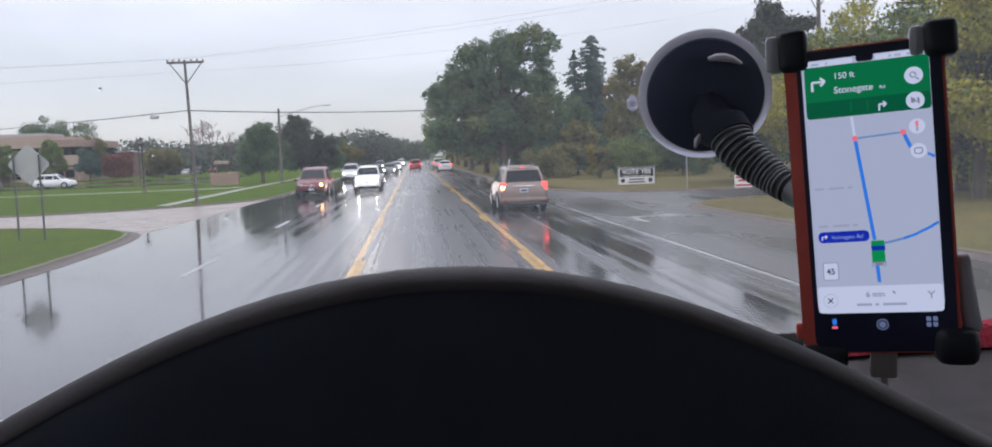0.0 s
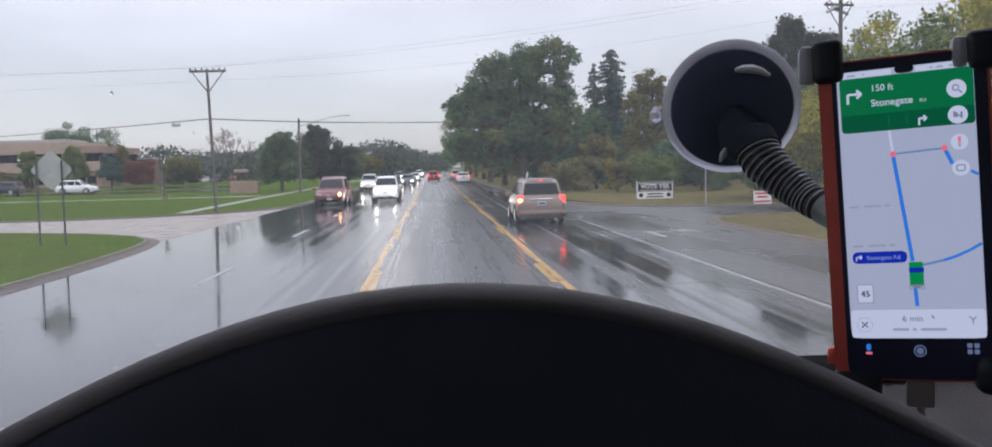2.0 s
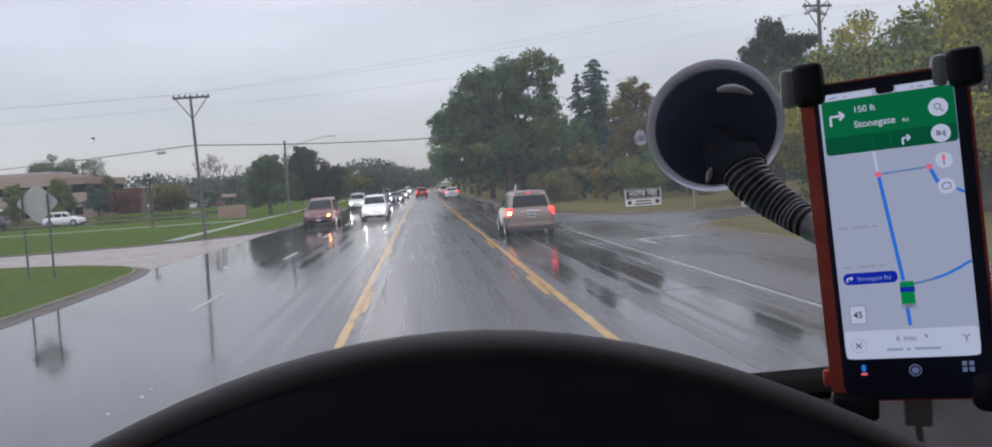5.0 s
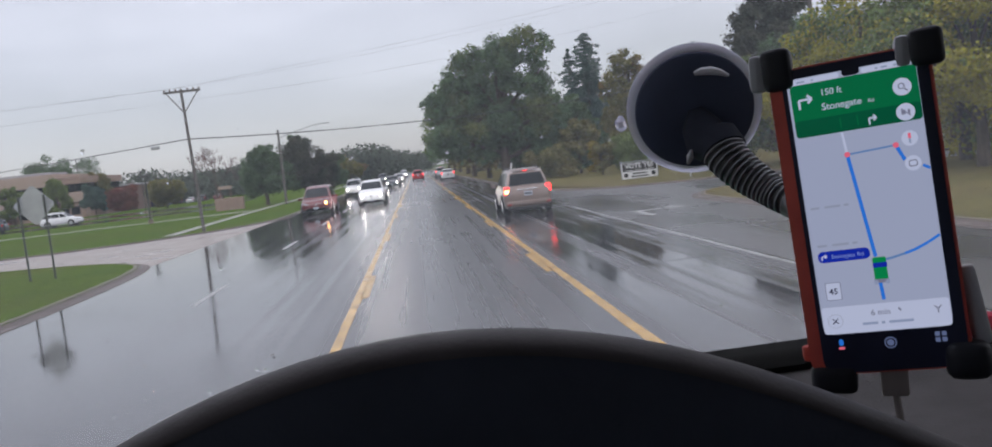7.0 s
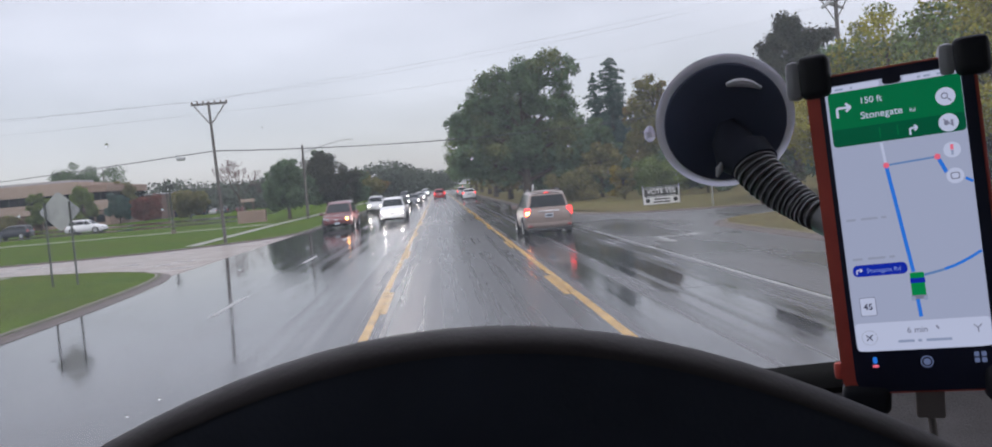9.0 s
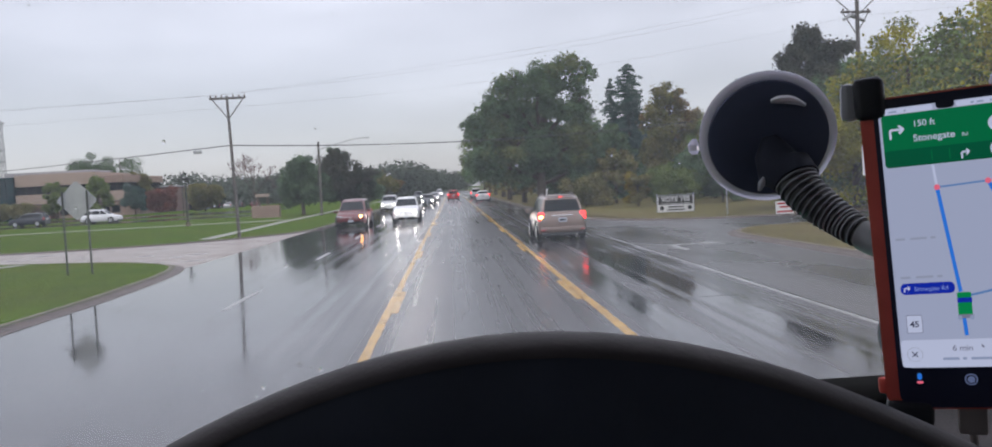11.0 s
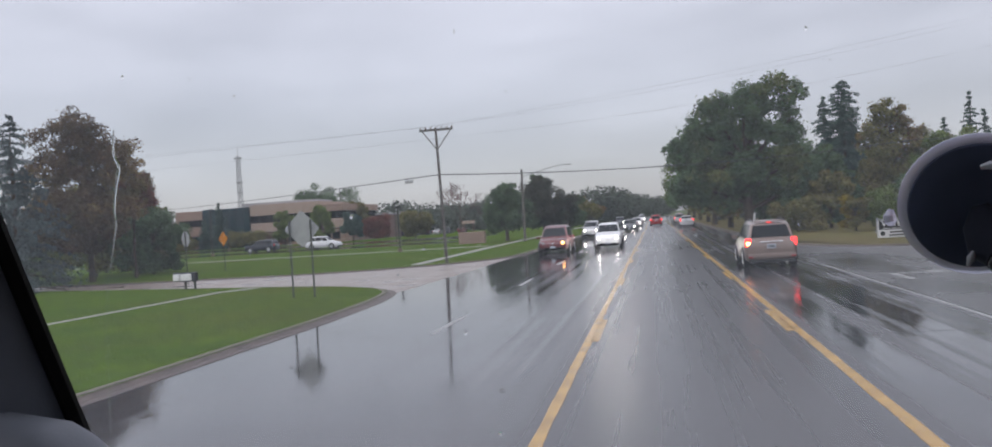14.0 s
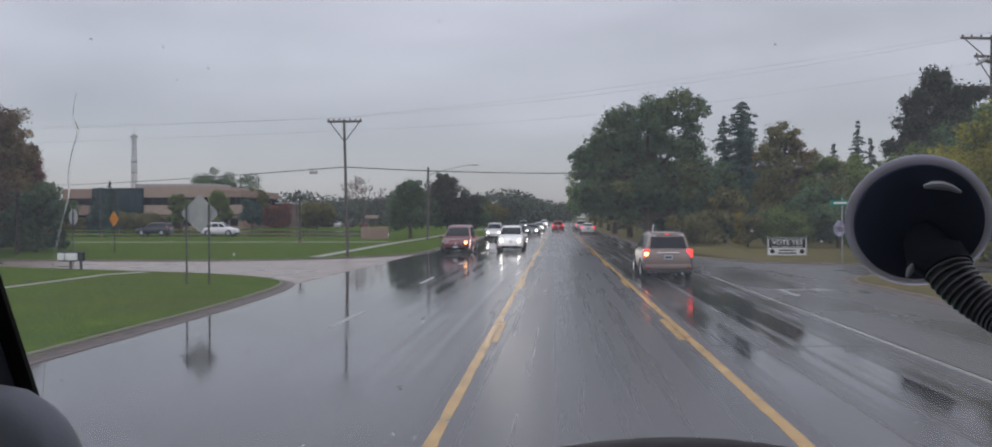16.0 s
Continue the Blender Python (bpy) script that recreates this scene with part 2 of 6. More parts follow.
TEALGLASS = material("dark_teal_curtain_glass", (0.012, 0.035, 0.042), 0.10, vary=0.25, scale=0.3)
TYRE = material("tyre_rubber", (0.018, 0.018, 0.019), 0.7)
ALLOY = material("alloy_rim", (0.50, 0.51, 0.52), 0.3, 0.9)
BLACKPL = material("black_plastic", (0.022, 0.022, 0.024), 0.5, vary=0.2, scale=30, bump=0.15, bump_scale=300)
CHROME = material("chrome", (0.7, 0.7, 0.71), 0.12, 1.0, vary=0.03)
HEADLIGHT = material("lit_headlight", (0.9, 0.9, 0.9), 0.1, vary=0.02, emit=(1.0, 0.96, 0.88), power=5000)
LAMPLENS = material("clear_lamp_lens", (0.42, 0.44, 0.46), 0.08, 0.4, vary=0.15, scale=14)
FARHEAD = material("lit_far_headlight", (0.9, 0.9, 0.9), 0.1, vary=0.02, emit=(1.0, 0.93, 0.80), power=4000)
AMBERLIGHT = material("lit_amber_lamp", (0.8, 0.4, 0.1), 0.2, vary=0.02, emit=(1.0, 0.42, 0.12), power=14)
TAILLIGHT = material("lit_tail_lamp", (0.6, 0.03, 0.03), 0.2, vary=0.02, emit=(1.0, 0.04, 0.04), power=3.2)
LENSRED = material("red_lamp_lens", (0.42, 0.02, 0.025), 0.15, vary=0.05, coat=0.5)
PLATE = material("number_plate", (0.42, 0.45, 0.50), 0.5, vary=0.05)


def paint(name, colour, metal=0.3):
    return material(name, colour, 0.32, metal, vary=0.06, scale=2, coat=0.6)


CHAMPAGNE = paint("champagne_car_paint", (0.225, 0.170, 0.148))
PEARL = paint("white_car_paint", (0.72, 0.73, 0.74), 0.05)
MAROON = paint("maroon_car_paint", (0.115, 0.014, 0.018))
NAVY = paint("dark_blue_car_paint", (0.02, 0.025, 0.035))
REDCAR = paint("red_car_paint", (0.30, 0.02, 0.025))
SILVER = paint("silver_car_paint", (0.45, 0.46, 0.47), 0.5)
TRUCKGREEN = paint("green_truck_paint", (0.01, 0.22, 0.11), 0.0)
DASHVINYL = material("grey_dashboard_vinyl", (0.078, 0.074, 0.076), 0.85, spec=0.12, vary=0.12, scale=20, bump=0.35, bump_scale=400)
LIPVINYL = material("mauve_grey_vinyl", (0.043, 0.038, 0.042), 0.6, spec=0.3, vary=0.15, scale=25, bump=0.07, bump_scale=450)
HOODVINYL = material("black_padded_vinyl", (0.0240, 0.0300, 0.0470), 0.5, spec=0.3, vary=0.12, scale=25, bump=0.07, bump_scale=450)
PILLAR = material("charcoal_trim", (0.118, 0.130, 0.158), 0.6, vary=0.15, scale=10, bump=0.05, bump_scale=300)
SEAL = material("black_rubber_seal", (0.007, 0.007, 0.007), 0.85, spec=0.06)
HEADLINER = material("grey_headliner", (0.22, 0.215, 0.21), 0.9, vary=0.1, scale=30)
GLASS = material("windscreen_glass", (1, 1, 1), 0.0, vary=0.0, transmit=1.0, ior=1.08)
WATER = material("rain_water", (1, 1, 1), 0.0, vary=0.0, transmit=1.0, ior=1.22)
def add_haze_veil(m, share):
    """A translucent share that scatters a little daylight, added to stand in for haze."""
    n, l = m.node_tree.nodes, m.node_tree.links
    film, mixer = n.new("ShaderNodeBsdfTranslucent"), n.new("ShaderNodeMixShader")
    film.inputs[0].default_value = (0.86, 0.93, 1.0, 1)
    mixer.inputs[0].default_value = share
    l.new(n["Principled BSDF"].outputs[0], mixer.inputs[1])
    l.new(film.outputs[0], mixer.inputs[2])
    l.new(mixer.outputs[0], n["Material Output"].inputs[0])


# pale veil in the glass lifts the blacks of everything outside, as haze would
add_haze_veil(GLASS, 0.023)
CLEARPL = material("clear_vinyl_rim", (0.84, 0.83, 0.98), 0.18, vary=0.05, transmit=0.65, ior=1.25)
CUPBLACK = material("black_suction_rubber", (0.050, 0.062, 0.102), 0.6, vary=0.2, spec=0.25)
LOCKBLACK = material("matt_black_lock_body", (0.013, 0.016, 0.026), 0.8, spec=0.2)
SLEEVE = material("dark_grey_sleeve", (0.060, 0.062, 0.068), 0.4)
CLAMPBLACK = material("black_clamp_plastic", (0.014, 0.016, 0.022), 0.5, vary=0.2, spec=0.35)
LEVERGLINT = material("lever_edge_highlight", (0.40, 0.42, 0.47), 0.35)
RIBGREY = material("charcoal_rib_rubber", (0.085, 0.090, 0.104), 0.45)
GREYPL = material("grey_clamp_pad", (0.30, 0.31, 0.34), 0.45)
REDCASE = material("red_phone_case", (0.60, 0.10, 0.075), 0.5, vary=0.12, scale=40)
NAVYCASE = material("dark_phone_bezel", (0.016, 0.020, 0.045), 0.3)
REDCLOTH = material("red_cloth", (0.33, 0.02, 0.045), 0.85, vary=0.3, scale=30, bump=0.5, bump_scale=200)
CABLE = material("grey_charging_cable", (0.20, 0.18, 0.17), 0.5)
MIRROR = material("convex_mirror_glass", (0.85, 0.86, 0.87), 0.01, 1.0, vary=0.02)


def screen_mat(name, colour, power=1.0):
    return material(name, tuple(c * 0.1 for c in colour), 0.25, vary=0.0, emit=colour, power=power)


S_MAP = screen_mat("screen_map_pale", (0.40, 0.45, 0.62), 0.80)
S_WHITE = screen_mat("screen_white", (0.48, 0.53, 0.70), 0.95)
S_GREEN = screen_mat("screen_green", (0.0, 0.125, 0.045))
S_DGREEN = screen_mat("screen_dark_green", (0.0, 0.075, 0.034))
S_BLUE = screen_mat("screen_blue", (0.02, 0.16, 0.62))
S_NAVY = screen_mat("screen_navy_label", (0.005, 0.02, 0.33))
S_PINK = screen_mat("screen_red_dot", (0.72, 0.13, 0.20))
S_GREY = screen_mat("screen_grey_ink", (0.17, 0.18, 0.26))
S_PALE = screen_mat("screen_pale_ink", (0.25, 0.30, 0.44))
S_DIM = screen_mat("screen_dim_icon", (0.10, 0.13, 0.24))
S_FAINT = screen_mat("screen_faint_ink", (0.31, 0.345, 0.46), 0.85)
S_INK = screen_mat("screen_dark_ink", (0.055, 0.06, 0.10))
S_ROUTE = screen_mat("screen_grey_blue_road", (0.10, 0.20, 0.42))
S_PALETEXT = screen_mat("screen_pale_label_text", (0.20, 0.28, 0.60))
S_TRUCK = screen_mat("screen_truck_green", (0.0, 0.21, 0.06))


# ---- small builders ----
def thing(name, label, category, at=(0, 0, 0), yaw=0.0, group="", kind=""):
    ob = new(name)
    ob.matrix_basis = pose(*at, 0, 0, yaw)
    return tagged(ob, label, category, group, kind)


def solid(name, bm, mat, smooth=False):
    me = bpy.data.meshes.new(name)
    bmesh.ops.recalc_face_normals(bm, faces=bm.faces)
    bm.to_mesh(me)
    bm.free()
    me.materials.append(mat)
    if smooth:
        me.polygons.foreach_set("use_smooth", [True] * len(me.polygons))
        me.set_sharp_from_angle(angle=radians(42))
    return new(name, me)


def part(name, bm, mat, parent, label="", smooth=False):
    ob = solid(name, bm, mat, smooth)
    ob.parent = parent
    if label:
        ob["label"] = label
    return ob


def raw(name, verts, faces, mat):
    me = bpy.data.meshes.new(name)
    me.from_pydata(verts, [], faces)
    me.materials.append(mat)
    me.update()
    return new(name, me)


def box(bm, c, s, bevel=0.0, turn=None, seg=1):
    m = Matrix.Translation(c) @ (turn if turn is not None else Matrix.Identity(4)) @ Matrix.Diagonal((*s, 1))
    vs = bmesh.ops.create_cube(bm, size=1, matrix=m)["verts"]
    if bevel:
        es = list({e for v in vs for e in v.link_edges})
        bmesh.ops.bevel(bm, geom=es, offset=bevel, segments=seg, affect="EDGES", profile=0.6)
    return bm


def B(c, s, bevel=0.0, turn=None, seg=1):
    return box(bmesh.new(), c, s, bevel, turn, seg)


def tube(bm, pts, radii, n=8):
    pts = [Vector(p) for p in pts]
    if not hasattr(radii, "__len__"):
        radii = [radii] * len(pts)
    rings, side = [], None
    for i, p in enumerate(pts):
        d = (pts[min(i + 1, len(pts) - 1)] - pts[max(i - 1, 0)]).normalized()
        if side is None:
            side = d.cross(Vector((0.13, 0.31, 0.94))).normalized()
            if side.length < 0.1:
                side = d.cross(Vector((1, 0, 0))).normalized()
        side = (side - d * side.dot(d)).normalized()
        up = d.cross(side)
        rings.append([bm.verts.new(p + (side * math.cos(a) + up * math.sin(a)) * radii[i]) for a in (2 * math.pi * k / n for k in range(n))])
    for a, b in zip(rings, rings[1:]):
        for k in range(n):
            bm.faces.new((a[k], a[(k + 1) % n], b[(k + 1) % n], b[k]))
    bm.faces.new(rings[0][::-1])
    bm.faces.new(rings[-1])
    return bm


def T_(pts, radii, n=8):
    return tube(bmesh.new(), pts, radii, n)


def loft(bm, sections, cap=True):
    rings = [[bm.verts.new(p) for p in s] for s in sections]
    n = len(rings[0])
    for a, b in zip(rings, rings[1:]):
        for k in range(n):
            bm.faces.new((a[k], a[(k + 1) % n], b[(k + 1) % n], b[k]))
    if cap:
        bm.faces.new(rings[0][::-1])
        bm.faces.new(rings[-1])
    return bm


def slab(bm, outline, z0, z1):
    """A flat-topped plate over an outline of (x, y)."""
    lo, hi = [bm.verts.new((x, y, z0)) for x, y in outline], [bm.verts.new((x, y, z1)) for x, y in outline]
    bm.faces.new(hi)
    bm.faces.new(lo[::-1])
    for k in range(len(lo)):
        j = (k + 1) % len(lo)
        bm.faces.new((lo[k], lo[j], hi[j], hi[k]))
    return bm


def ribbon(bm, line, x0, x1, z0, z1):
    """A band beside a line of (x, y): from x0 to x1 to its right, between two heights."""
    return band(bm, line, [(x0, z0), (x1, z0), (x1, z1), (x0, z1)])


def band(bm, line, profile):
    """A profile of (offset to the right, height) carried along a line of (x, y)."""
    pts = [Vector((x, y, 0)) for x, y in line]
    rows = []
    for i, p in enumerate(pts):
        d = (pts[min(i + 1, len(pts) - 1)] - pts[max(i - 1, 0)]).normalized()
        r = Vector((d.y, -d.x, 0))
        rows.append([(p + r * o).xy.to_tuple() + (z,) for o, z in profile])
    return loft(bm, rows)


def smooth_line(pts, n=6):
    """Points along a Catmull-Rom curve."""
    out = []
    p = [Vector(q) for q in pts]
    for i in range(len(p) - 1):
        a, b, c, d = p[max(i - 1, 0)], p[i], p[i + 1], p[min(i + 2, len(p) - 1)]
        for k in range(n):
            t = k / n
            out.append(0.5 * ((2 * b) + (c - a) * t + (2 * a - 5 * b + 4 * c - d) * t * t + (3 * b - a - 3 * c + d) * t ** 3))
    return out + [p[-1]]


def text_mesh(name, body, size, mat, m, parent, align="CENTER", thick=0.002, bold=0.0, width=1.0):
    cu = bpy.data.curves.new(name, "FONT")
    cu.body, cu.size, cu.align_x, cu.align_y, cu.extrude, cu.offset = body, size, align, "CENTER", thick, bold
    tmp = bpy.data.objects.new(name, cu)
    scene.collection.objects.link(tmp)
    bpy.context.view_layer.update()
    me = bpy.data.meshes.new_from_object(tmp.evaluated_get(bpy.context.evaluated_depsgraph_get()))
    bpy.data.objects.remove(tmp)
    me.materials.clear()
    me.materials.append(mat)
    me.transform(m @ Matrix.Diagonal((width, 1, 1, 1)))
    ob = new(name, me)
    ob.parent = parent
    return ob


# ---- ground, roads, lawns ----
FLAT = "structure"
NEAR_EDGE = [(-8.42, -30), (-8.42, 14), (-8.40, 20), (-8.55, 24.5), (-8.85, 27.8), (-9.5, 30.3), (-11.2, 32.6), (-14.0, 34.6), (-18.0, 36.3), (-24.0, 38.8), (-33.0, 42.6), (-60, 54)]
FAR_EDGE = [(-60, 57), (-34, 47.2), (-26, 46.0), (-20, 45.4), (-16, 46.0), (-13, 47.4), (-10.4, 49.8), (-8.8, 53.5), (-8.4, 60), (-8.4, 90), (-8.4, 420)]
ISLE_EDGE = [(60, 34.6), (20, 34.4), (13, 33.8), (10.9, 32.8), (9.9, 30.8), (9.68, 28.5), (9.75, 22), (9.9, 10), (9.9, -30)]
BEYOND_EDGE = [(6.5, 420), (6.5, 90), (6.45, 60), (6.7, 54), (7.6, 48.2), (9.2, 44.2), (11.5, 42.3), (14, 41.4), (22, 40.6), (60, 40.2)]

tagged(solid("ground", slab(bmesh.new(), [(-3000, -1500), (3000, -1500), (3000, 4200), (-3000, 4200)], -0.6, -0.12), SOIL),
       "open grassy ground reaching the misty horizon", "ground", kind=FLAT)
tagged(solid("road", slab(bmesh.new(), [(-60, -30), (60, -30), (60, 420), (-60, 420)], -0.1, 0.0), ASPHALT),
       "rain-wet grey asphalt road with glossy streaks", "road", kind=FLAT)
tagged(solid("side_street_apron", slab(bmesh.new(), [(-8.9, 29.6), (-8.5, 54.5), (-60, 58), (-60, 52)], 0.001, 0.006), APRON),
       "pale wet concrete side street mouth", "road", kind=FLAT)


tagged(solid("turn_lane", slab(bmesh.new(), [(5.86, -30), (9.6, -30), (9.5, 29), (10.4, 33), (60, 34.4), (60, 40.4), (14, 41.6), (9.4, 44.4), (7.2, 50), (6.2, 60), (5.86, 60)], -0.02, 0.0025), PALEROAD),
       "paler worn wet asphalt of the turn lane and side street", "road", kind=FLAT)


def lawn(name, edge, far, grass, label):
    """A raised lawn inside a kerb line, with its kerb and gutter."""
    line = [p.to_tuple() for p in smooth_line([(*p, 0) for p in edge], 5)]
    line = [(p[0], p[1]) for p in line]
    top = solid(name, slab(bmesh.new(), line + far, -0.1, 0.08), grass)
    tagged(top, label, "lawn", kind=FLAT)
    kerb = tagged(solid("kerb", band(bmesh.new(), line, [(-0.12, -0.05), (0.12, -0.05), (0.12, 0.016), (0.06, 0.034), (0.0, 0.072), (-0.05, 0.085), (-0.12, 0.085)]), GUTTER), "low brown-stained kerb along a lawn", "kerb", kind=FLAT)
    tagged(solid("kerb_edge", ribbon(bmesh.new(), line, -0.15, -0.105, 0.04, 0.090), KERB), "pale worn concrete kerb edge", "kerb", kind=FLAT)
    tagged(solid("gutter", ribbon(bmesh.new(), line, 0.122, 0.32, -0.05, 0.010), GUTTER), "stained concrete gutter pan", "gutter", kind=FLAT)
    return line


lawn("lawn_near", NEAR_EDGE, [(-60, -30)], GRASS, "bright green wet lawn at the corner")
lawn("lawn_far", FAR_EDGE, [(-420, 420), (-420, 120)], GRASS, "green lawn before the office building")
lawn("verge_corner", ISLE_EDGE, [(60, -30)], DRYGRASS, "yellowed grass verge at the corner")
lawn("verge_beyond", BEYOND_EDGE, [(300, 60), (300, 420)], DRYGRASS, "yellow-green grass verge under the trees")


def strip(name, outline, mat, label, category, z=0.084):
    tagged(solid(name, slab(bmesh.new(), outline, z - 0.05, z), mat), label, category, kind=FLAT)


strip("walkway", [(-17.68, -30), (-17.36, -30), (-17.36, 33.6), (-16.4, 35.0), (-17.0, 35.5), (-17.75, 34.0)], WALKWAY, "narrow pale concrete walkway across the lawn", "walkway")
strip("walkway", [(-13.9, 49.1), (-13.1, 48.8), (-13.5, 74), (-13.5, 200), (-14.3, 200), (-14.3, 74)], WALKWAY, "pale concrete walkway beside the road", "walkway", 0.086)
strip("drive", [(-120, 84.5), (-14.8, 78.3), (-14.8, 80.0), (-120, 86.6)], WALKWAY, "pale concrete path before the office", "walkway", 0.088)
strip("car_park", [(-120, 109), (-24, 103), (-20, 108), (-30, 115), (-120, 121)], ASPHALT, "wet asphalt car park road", "car park", 0.087)
strip("car_park", [(-150, 138), (-26, 128), (-26, 150), (-150, 168)], ASPHALT, "wet asphalt car park before the office", "car park", 0.087)


def marking(name, outline, mat, label, z=0.004):
    tagged(solid(name, slab(bmesh.new(), outline, -0.002, z), mat), label, "road marking", kind=FLAT)


def rect(x0, y0, x1, y1):
    return [(x0, y0), (x1, y0), (x1, y1), (x0, y1)]


def worn(x0, x1, y0, y1, seed):
    """A paint band with slightly ragged edges."""
    rng = random.Random(seed)
    ys = [y0 + (y1 - y0) * k / 24 for k in range(25)]
    return [(x1 + rng.uniform(-0.008, 0.008), y) for y in ys] + [(x0 + rng.uniform(-0.008, 0.008), y) for y in ys[::-1]]


for k, y in enumerate(range(-12, 400, 16)):
    marking("yellow_line", worn(-1.36, -1.22, y, y + 15.98, k), YELLOW, "worn solid yellow lane line")
    marking("yellow_line", worn(2.30, 2.45, y, y + 15.98, 50 + k), YELLOW, "worn solid yellow lane line")
for k, y in enumerate((4.2, 15.9, 28.1, 40.3, 52.5, 64.7, 76.9)):
    marking("yellow_dash", worn(-1.235, -1.10, y, y + 3.2, 100 + k), YELLOW, "worn broken yellow lane dash")
    marking("yellow_dash", worn(2.17, 2.315, y + 0.4, y + 3.7, 120 + k), YELLOW, "worn broken yellow lane dash")
for k, y in enumerate((17.9, 30.1, 42.3, 54.5, 66.7, 78.9, 91.1)):
    marking("white_dash", worn(-4.73, -4.60, y, y + 3.1, 140 + k), WHITE_PAINT, "worn white lane dash")
marking("white_line", worn(5.70, 5.80, -12, 21, 201), WHITE_PAINT, "worn white turn-lane line")
marking("white_line", worn(5.70, 5.78, 21, 33, 202), WHITE_PAINT, "faded white turn-lane line")
arrow = bmesh.new()
for piece in (rect(6.62, 25.4, 6.80, 27.42), rect(6.62, 27.42, 7.75, 27.62), [(7.75, 27.15), (8.45, 27.52), (7.75, 27.9)]):
    slab(arrow, piece, -0.002, 0.0055)
tagged(solid("turn_arrow", arrow, ARROWPAINT), "worn white turn arrow", "road marking", kind=FLAT)
for k, (x0, x1, y) in enumerate(((2.5, 9.6, 15.6), (2.5, 9.5, 23.6))):
    rng = random.Random(k)
    xs = [x0 + (x1 - x0) * j / 20 for j in range(21)]
    ys = [y + rng.uniform(-0.07, 0.07) for _ in xs]
    marking("tar_seam", [(x, yy - 0.007) for x, yy in zip(xs, ys)] + [(x, yy + 0.007) for x, yy in zip(xs[::-1], ys[::-1])], TAR, "thin dark tar-filled road seam", 0.003)


def blades(name, mat, area, count, seed, label, h=0.03):
    rng = np.random.default_rng(seed)
    x0, y0, x1, y1, keep = area
    v, f = [], []
    pts = rng.uniform((x0, y0), (x1, y1), (count, 2))
    for x, y in pts:
        if not keep(x, y):
            continue
        a, hh, w = rng.uniform(0, 6.28), h * rng.uniform(0.5, 1.5), 0.012
        dx, dy, lx, ly = math.cos(a) * w, math.sin(a) * w, rng.normal(0, 0.025), rng.normal(0, 0.025)
        i = len(v)
        v += [(x - dx, y - dy, 0.075), (x + dx, y + dy, 0.075), (x + lx, y + ly, 0.075 + hh)]
        f.append((i, i + 1, i + 2))
    tagged(raw(name, v, f, mat), label, "grass", kind="stuff")


blades("grass_blades", BLADES, (-19, 9, -8.7, 36, lambda x, y: not (-17.9 < x < -17.25) and (y < 26 or (y - 26) * 1.0 < (-8.9 - x) * 1.15 + 1.2)), 9000, 5, "short wet green grass blades on the corner lawn")
blades("grass_blades", DRYBLADES, (9.95, 12, 20, 33.5, lambda x, y: y < 31 or x > 11.2), 7000, 6, "short yellowed grass blades on the verge")

rng = np.random.default_rng(31)
spots = np.column_stack([rng.uniform(-7.5, 5.2, 34), rng.uniform(7.5, 26, 34), np.full(34, 0.012)])
v, f = [], []
for x, y, z in spots:
    a, s = rng.uniform(0, 6.28), rng.uniform(0.025, 0.06)
    ca, sa = math.cos(a) * s, math.sin(a) * s
    k = len(v)
    v += [(x - ca, y - sa, z), (x + sa * 0.5, y - ca * 0.5, z + 0.012), (x + ca, y + sa, z + 0.004), (x - sa * 0.5, y + ca * 0.5, z + 0.010)]
    f += [(k, k + 1, k + 2), (k, k + 2, k + 3)]
tagged(raw("fallen_leaves", v, f, BARK), "scattered dark fallen leaves on the wet road", "leaves", kind="stuff")

# ---- poles, wires, signs ----
def utility_pole(at, height, arm, yaw, label, lean=(0.0, 0.0), second_arm=False, thick=0.85):
    p = thing("utility_pole", label, "utility pole", at, yaw, "utility poles")
    part("shaft", T_([(0, 0, -0.3), (lean[0] * 0.5, lean[1] * 0.5, height * 0.5), (lean[0], lean[1], height)], [0.115 * thick, 0.10 * thick, 0.078 * thick], 12), POLEWOOD, p, smooth=True)
    zs = [height - 0.12] + ([height - 1.0] if second_arm else [])
    for j, z in enumerate(zs):
        a = arm if j == 0 else arm * 0.55
        cross = part("crossarm", B((lean[0], lean[1] + 0.14, z), (a, 0.1, 0.12), 0.01), POLEWOOD, p)
        for s in (-1, 1):
            part("brace", T_([(lean[0] + s * a * 0.42, 0.16, z - 0.06), (lean[0], 0.12, z - 1.15)], 0.03, 6), POLEWOOD, p)
        for x in (-0.47, -0.32, -0.16, 0.16, 0.32, 0.47) if j == 0 else (-0.42, 0.42):
            part("insulator", T_([(lean[0] + x * a, 0.14, z + 0.05), (lean[0] + x * a, 0.14, z + 0.12), (lean[0] + x * a, 0.14, z + 0.18)], [0.022, 0.055, 0.02], 8), CERAMIC, p)
    return p


utility_pole((-11.75, 49.4, 0), 7.8, 1.95, 0, "weathered wooden utility pole with a braced crossarm", (-0.18, 0))
rp = utility_pole((21.1, 45, 0), 11.0, 3.1, 10, "tall wooden utility pole with two crossarms behind shrubs", (0.1, 0), True, 1.2)
part("transformer_bracket", T_([(-0.6, 0.2, 9.6), (-0.25, 0.1, 9.85), (0.7, 0.25, 9.55)], [0.08, 0.13, 0.07], 8), GALV, rp)


def wire(points, sag, r, label, group="overhead wires"):
    pts = []
    for a, b in zip(points, points[1:]):
        a, b = Vector(a), Vector(b)
        pts += [a.lerp(b, k / 16) - Vector((0, 0, sag * 4 * (k / 16) * (1 - k / 16))) for k in range(17)]
    ob = solid("overhead_wire", T_(pts, r, 5), WIRE)
    tagged(ob, label, "wire", group)


